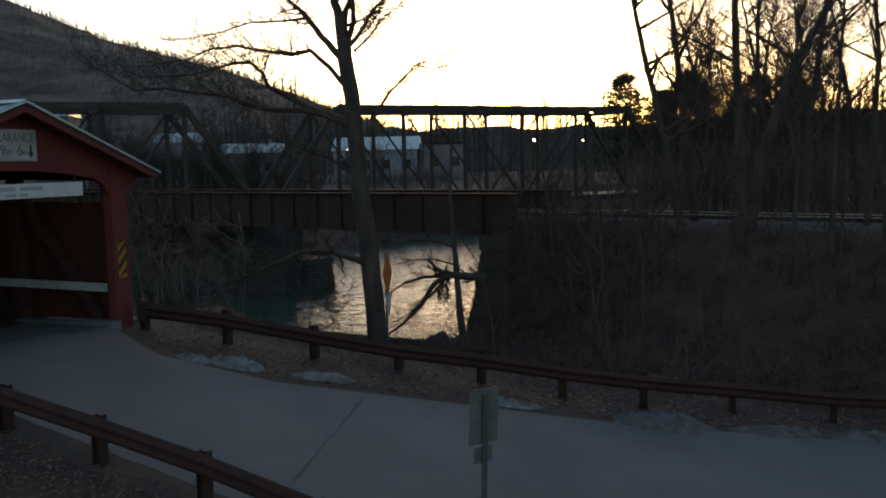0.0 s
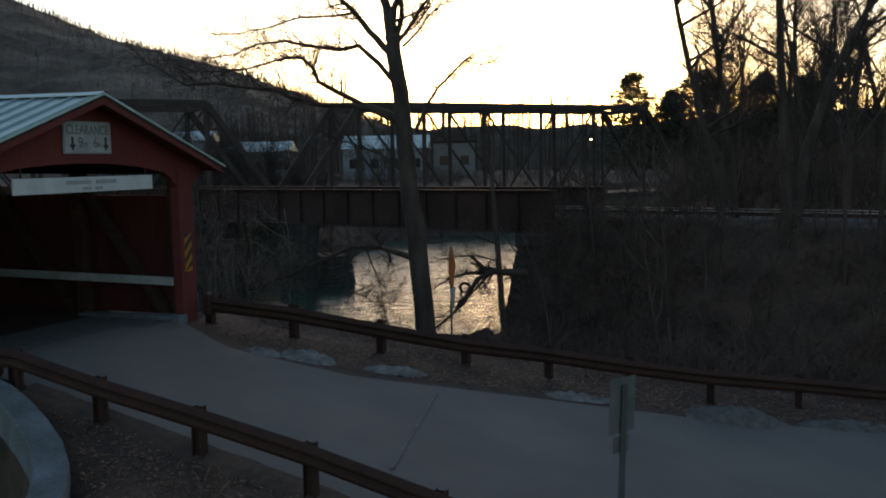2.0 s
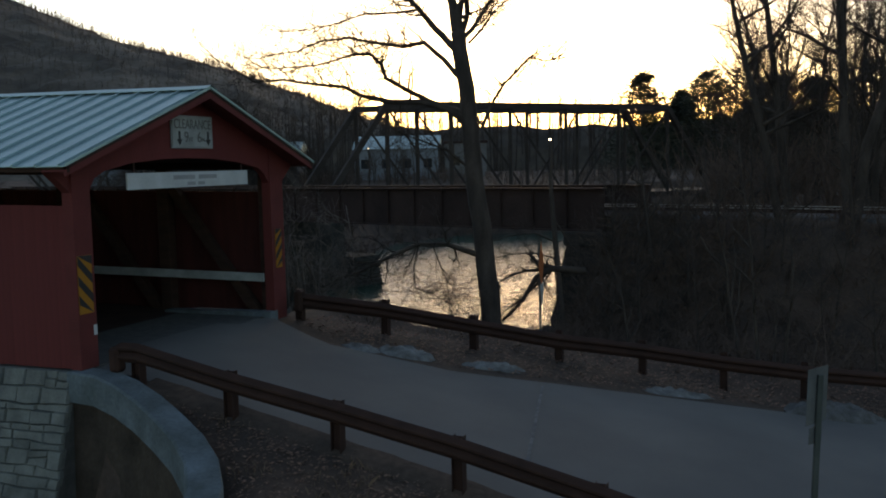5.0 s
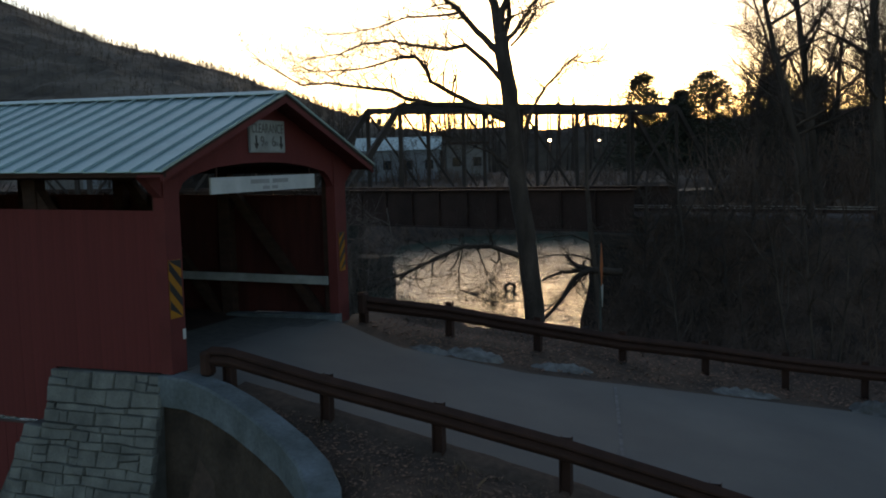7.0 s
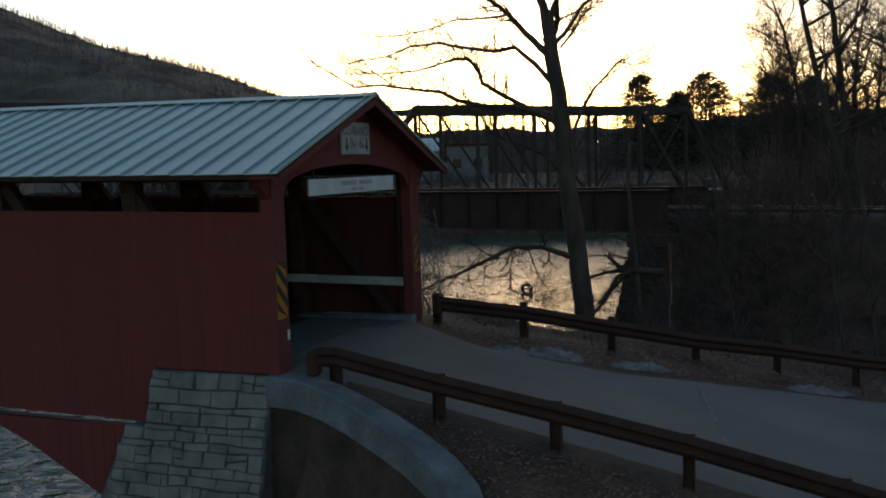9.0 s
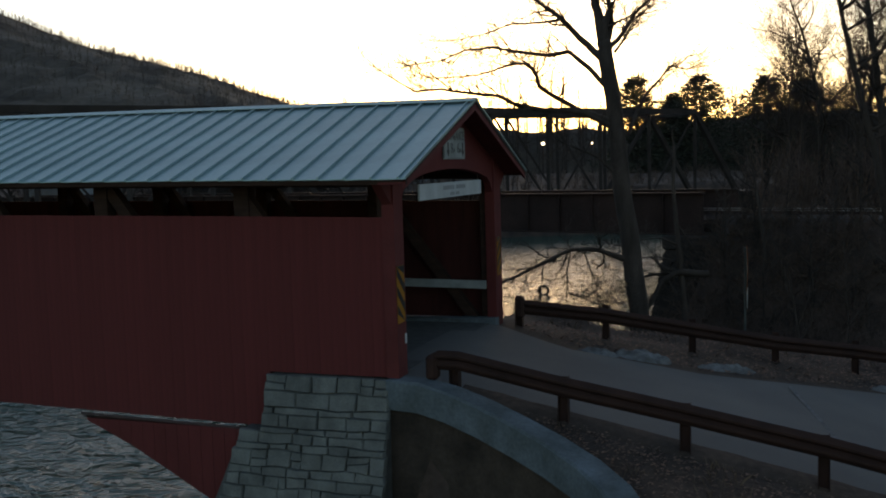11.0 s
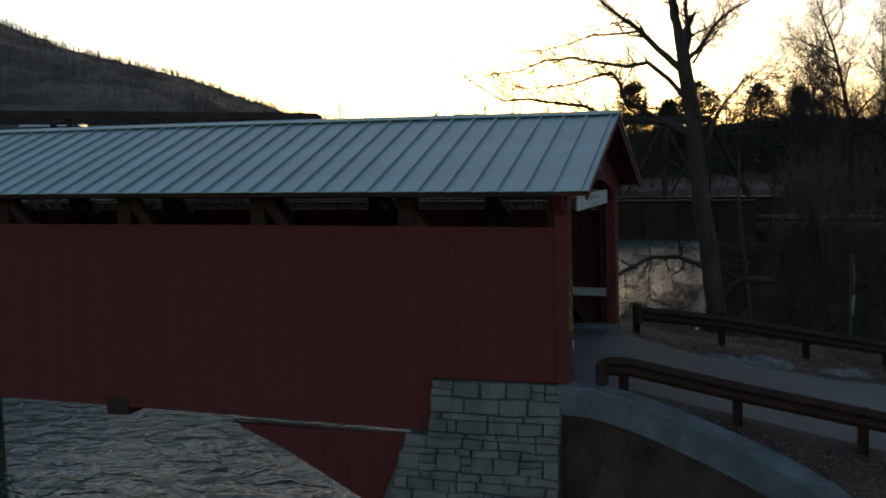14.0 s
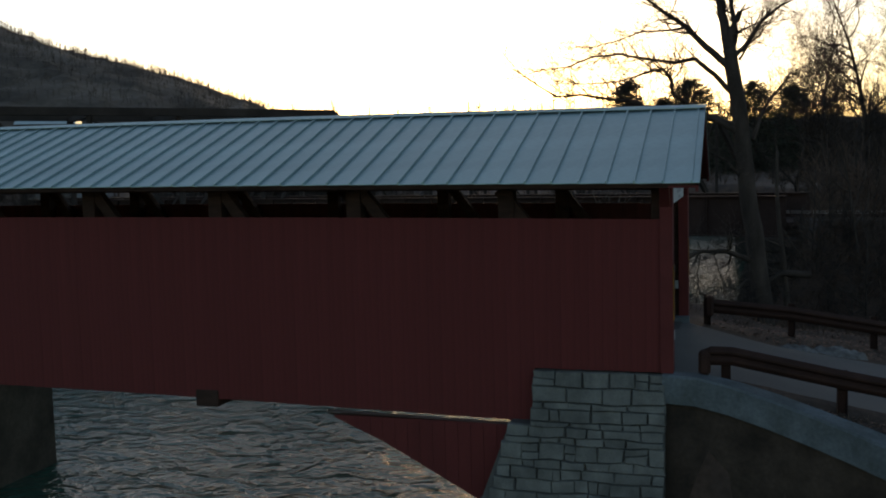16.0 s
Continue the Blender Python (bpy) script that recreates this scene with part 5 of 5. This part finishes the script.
rs = thing("road_sign", "back of a grey metal road sign on a channel post", "road sign")
rm = pose(10.5, -1.44, 0, 0, 2, 24)
part("post", add_box(bmesh.new(), (-0.03, -0.02, -3.0), (0.03, 0.02, 0.86), 0.006, rm), POSTGREEN, rs)
part("panel", add_box(bmesh.new(), (-0.20, 0.022, 0.36), (0.20, 0.028, 0.93), 0.002, rm @ pose(0, 0, 0, 0, 0, 38)), PANELBACK, rs)
part("plaque", add_box(bmesh.new(), (-0.13, 0.022, 0.16), (0.13, 0.028, 0.33), 0.002, rm @ pose(0, 0, 0, 0, 0, 38)), PANELBACK, rs)

wm = thing("warning_sign", "orange diamond warning sign with a pale plaque, seen nearly edge-on", "road sign")
wmm = pose(5.0, 8.1, 0, 0, 0, -84)
part("post", add_box(bmesh.new(), (-0.025, -0.05, -2.2), (0.025, -0.012, 1.3), 0.005, wmm), POSTGREEN, wm)
part("panel", prism(bmesh.new(), [(-0.31, 0.84), (0, 1.34), (0.31, 0.84), (0, 0.33)], "y", 0.0, 0.008), ORANGE, wm).matrix_basis = wmm
part("backing", prism(bmesh.new(), [(-0.31, 0.84), (0, 1.34), (0.31, 0.84), (0, 0.33)], "y", -0.008, -0.002), POSTGREEN, wm).matrix_basis = wmm
part("plaque", prism(bmesh.new(), [(-0.24, 0.42), (0.24, 0.42), (0.06, -0.05), (-0.06, -0.05)], "y", 0.010, 0.016), DULLWHITE, wm).matrix_basis = wmm


# ---- snow, rocks and litter ----
def heap(name, label, category, x, y, rx, ry, h, material, seed, turn=0.0, group=""):
    bm = bmesh.new()
    n = 26
    rows = []
    for i in range(n + 1):
        row = []
        for j in range(n + 1):
            u, v = -1 + 2 * i / n, -1 + 2 * j / n
            q = math.hypot(u, v) + 0.25 * noise.noise((u * 2.1 + seed, v * 2.1, 0))
            e = max(0.0, 1 - q * q)
            rough = 0.7 + 0.6 * abs(noise.noise((u * 3 + seed, v * 3, 5))) + 0.14 * noise.noise((u * 9, v * 9, seed))
            wx, wy = u * rx, v * ry
            c, s = math.cos(turn), math.sin(turn)
            px, py = x + wx * c - wy * s, y + wx * s + wy * c
            base = road_z(px) + 0.02
            row.append(bm.verts.new((px, py, base - 0.12 + (h + 0.12) * e ** 0.7 * max(rough, 0.2))))
        rows.append(row)
    for r, q in zip(rows, rows[1:]):
        for k in range(n):
            bm.faces.new((r[k], q[k], q[k + 1], r[k + 1]))
    bmesh.ops.recalc_face_normals(bm, faces=bm.faces)
    ob = part(name, bm, material, smooth=True)
    return tagged(ob, label, category, group)


heap("snow_patch", "dirty melting snow heap at the road edge", "snow", 3.1, 5.15, 0.6, 0.30, 0.14, SNOW, 3, 0.25, "roadside snow")
heap("snow_patch", "dirty melting snow heap at the road edge", "snow", 4.7, 5.75, 0.65, 0.26, 0.08, SNOW, 8, 0.45, "roadside snow")
heap("snow_patch", "thin dirty snow strip at the road edge", "snow", 2.3, 4.85, 0.5, 0.22, 0.05, SNOW, 13, 0.1, "roadside snow")
heap("snow_patch", "thin dirty snow strip at the road edge", "snow", 8.0, 7.1, 0.8, 0.22, 0.06, SNOW, 17, 0.5, "roadside snow")
ROCKY = mat("gravelly_dirt_snow", (0.105, 0.102, 0.10), 0.9, scale=5, vary=0.3, fine=40, bump=0.8, col2=(0.05, 0.046, 0.042))
heap("rubble_mound", "grey ploughed mound of dirt and old snow", "rubble mound", 10.9, 8.25, 1.1, 0.5, 0.27, ROCKY, 21, 0.5, "ploughed heaps")
heap("rubble_mound", "grey ploughed mound of dirt and old snow", "rubble mound", 12.9, 9.5, 1.1, 0.36, 0.14, ROCKY, 26, 0.55, "ploughed heaps")
heap("rubble_mound", "grey ploughed mound of dirt and old snow", "rubble mound", 14.6, 10.6, 0.9, 0.34, 0.15, ROCKY, 31, 0.55, "ploughed heaps")


def leaf_litter():
    rng = random.Random(9)
    vs, fs = [], []
    def leaf(x, y, s):
        z = ground_z(x, y) + rng.uniform(0.01, 0.04)
        t = rng.uniform(0, 6.28)
        a = Vector((math.cos(t), math.sin(t), rng.uniform(-.4, .4))) * s
        b = Vector((-math.sin(t), math.cos(t), rng.uniform(-.4, .4))) * s * 0.6
        c = Vector((x, y, z))
        n0 = len(vs)
        vs.extend([tuple(c - a), tuple(c + b), tuple(c + a), tuple(c - b)])
        fs.append((n0, n0 + 1, n0 + 2, n0 + 3))
    for _ in range(9000):
        x = rng.uniform(0.6, 12)
        y = near_edge(x) - abs(rng.gauss(0, 2.2)) - 0.1
        if x > 3.9 or y > wing_y(x) + 0.5:
            leaf(x, y, rng.uniform(0.014, 0.04))
    for _ in range(26000):
        x = rng.uniform(0.5, 22)
        y = far_edge(x) + 0.4 + abs(rng.gauss(0, 5.5))
        if y < rail_y(x) - 2:
            leaf(x, y, rng.uniform(0.018, 0.05))
    me = bpy.data.meshes.new("leaf_litter")
    me.from_pydata(vs, [], fs)
    m = bpy.data.materials.new("dead_leaves")
    m.use_nodes = True
    n, l = m.node_tree.nodes, m.node_tree.links
    g, r = n.new("ShaderNodeNewGeometry"), n.new("ShaderNodeValToRGB")
    r.color_ramp.elements[0].color, r.color_ramp.elements[1].color = (0.05, 0.024, 0.016, 1), (0.20, 0.098, 0.064, 1)
    l.new(g.outputs["Random Per Island"], r.inputs[0]), l.new(r.outputs[0], n["Principled BSDF"].inputs["Base Color"])
    n["Principled BSDF"].inputs["Roughness"].default_value = 0.8
    me.materials.append(m)
    tagged(new("leaf_litter", me), "fallen brown leaves scattered on the banks", "leaves", kind="stuff")


leaf_litter()

# fallen log with its root plate on the bank
lg = Tubes()
lg.tube([(-0.45, 15.4, -2.1), (1.0, 16.0, -2.35), (2.35, 16.55, -2.5)], [0.14, 0.2, 0.22], 8)
log = thing("fallen_log", "dark fallen log with its root plate on the river bank", "log")
part("stem", lg.mesh("stem", BARK), None, log)
bm = bmesh.new()
bmesh.ops.create_icosphere(bm, subdivisions=4, radius=0.5, matrix=Matrix.Translation((2.85, 16.75, -2.6)) @ Matrix.Diagonal((1.1, 0.8, 0.9, 1)))
for v in bm.verts:
    v.co += v.normal * (0.22 * noise.noise(v.co * 3.1) + 0.10 * noise.noise(v.co * 9))
part("root_plate", bm, BARK, log)


def dry_weeds():
    """Dead stems and grass on both banks."""
    rng = random.Random(21)
    vs, fs = [], []
    def stem(x, y, h):
        z = ground_z(x, y) - 0.03
        t = rng.uniform(0, 6.28)
        w = 0.003 + 0.004 * rng.random()
        dx, dy = math.cos(t) * w, math.sin(t) * w
        lx, ly = rng.gauss(0, 0.28) * h, rng.gauss(0, 0.28) * h
        n0 = len(vs)
        vs.extend([(x - dx, y - dy, z), (x + dx, y + dy, z), (x + lx * 0.4 + dx * 0.8, y + ly * 0.4 + dy, z + h * 0.6), (x + lx, y + ly, z + h)])
        fs.append((n0, n0 + 1, n0 + 2)), fs.append((n0, n0 + 2, n0 + 3))
    for _ in range(14000):
        x = rng.uniform(1, 26)
        y = rng.uniform(far_edge(x) + 2.6, rail_y(x) - 3.0)
        if x > right_bank(y) + 0.5 and abs(y - rail_y(x)) > 2.3:
            clump = noise.noise((x * 0.5, y * 0.5, 2))
            if clump > -0.25:
                stem(x, y, rng.uniform(0.08, 0.28) * (1 + clump))
    for _ in range(6000):
        x = rng.uniform(1.5, 13)
        y = near_edge(x) - 0.3 - abs(rng.gauss(0, 2.5))
        if (x > 3.9 or y > wing_y(x) + 0.5) and noise.noise((x * 0.9, y * 0.9, 6)) > 0.05:
            stem(x, y, rng.uniform(0.05, 0.22))
    for _ in range(5000):
        y = rng.uniform(7, 16)
        x = right_bank(y) + rng.uniform(0, 5)
        if y > far_edge(max(x, 0)) + 2.2:
            stem(x, y, rng.uniform(0.08, 0.25))
    me = bpy.data.meshes.new("dry_weeds")
    me.from_pydata(vs, [], fs)
    m = bpy.data.materials.new("dead_stems")
    m.use_nodes = True
    n, l = m.node_tree.nodes, m.node_tree.links
    g, r = n.new("ShaderNodeNewGeometry"), n.new("ShaderNodeValToRGB")
    r.color_ramp.elements[0].color, r.color_ramp.elements[1].color = (0.05, 0.030, 0.020, 1), (0.15, 0.092, 0.060, 1)
    l.new(g.outputs["Random Per Island"], r.inputs[0]), l.new(r.outputs[0], n["Principled BSDF"].inputs["Base Color"])
    n["Principled BSDF"].inputs["Roughness"].default_value = 0.9
    me.materials.append(m)
    tagged(new("dry_weeds", me), "dead grass and dry weed stems on the banks", "weeds", kind="stuff")


dry_weeds()
bm = bmesh.new()
ring = []
for i in range(20):
    a = 2 * math.pi * i / 20
    c = Vector((math.cos(a), 0, math.sin(a)))
    ring.append([bm.verts.new(c * (0.30 + ru) + Vector((0, rv, 0))) for ru, rv in ((-0.08, -0.07), (0.02, -0.10), (0.09, -0.07), (0.10, 0), (0.09, 0.07), (0.02, 0.10), (-0.08, 0.07), (-0.06, 0))])
for r, q in zip(ring, ring[1:] + ring[:1]):
    for j in range(8):
        bm.faces.new((r[j], r[(j + 1) % 8], q[(j + 1) % 8], q[j]))
bmesh.ops.recalc_face_normals(bm, faces=bm.faces)
bm.transform(pose(-8.1, 44.2, WATER_Z + 0.26, 8, 0, 18))
tagged(part("tyre", bm, BLACK, smooth=True), "old black tyre standing half sunk in the river", "tyre")
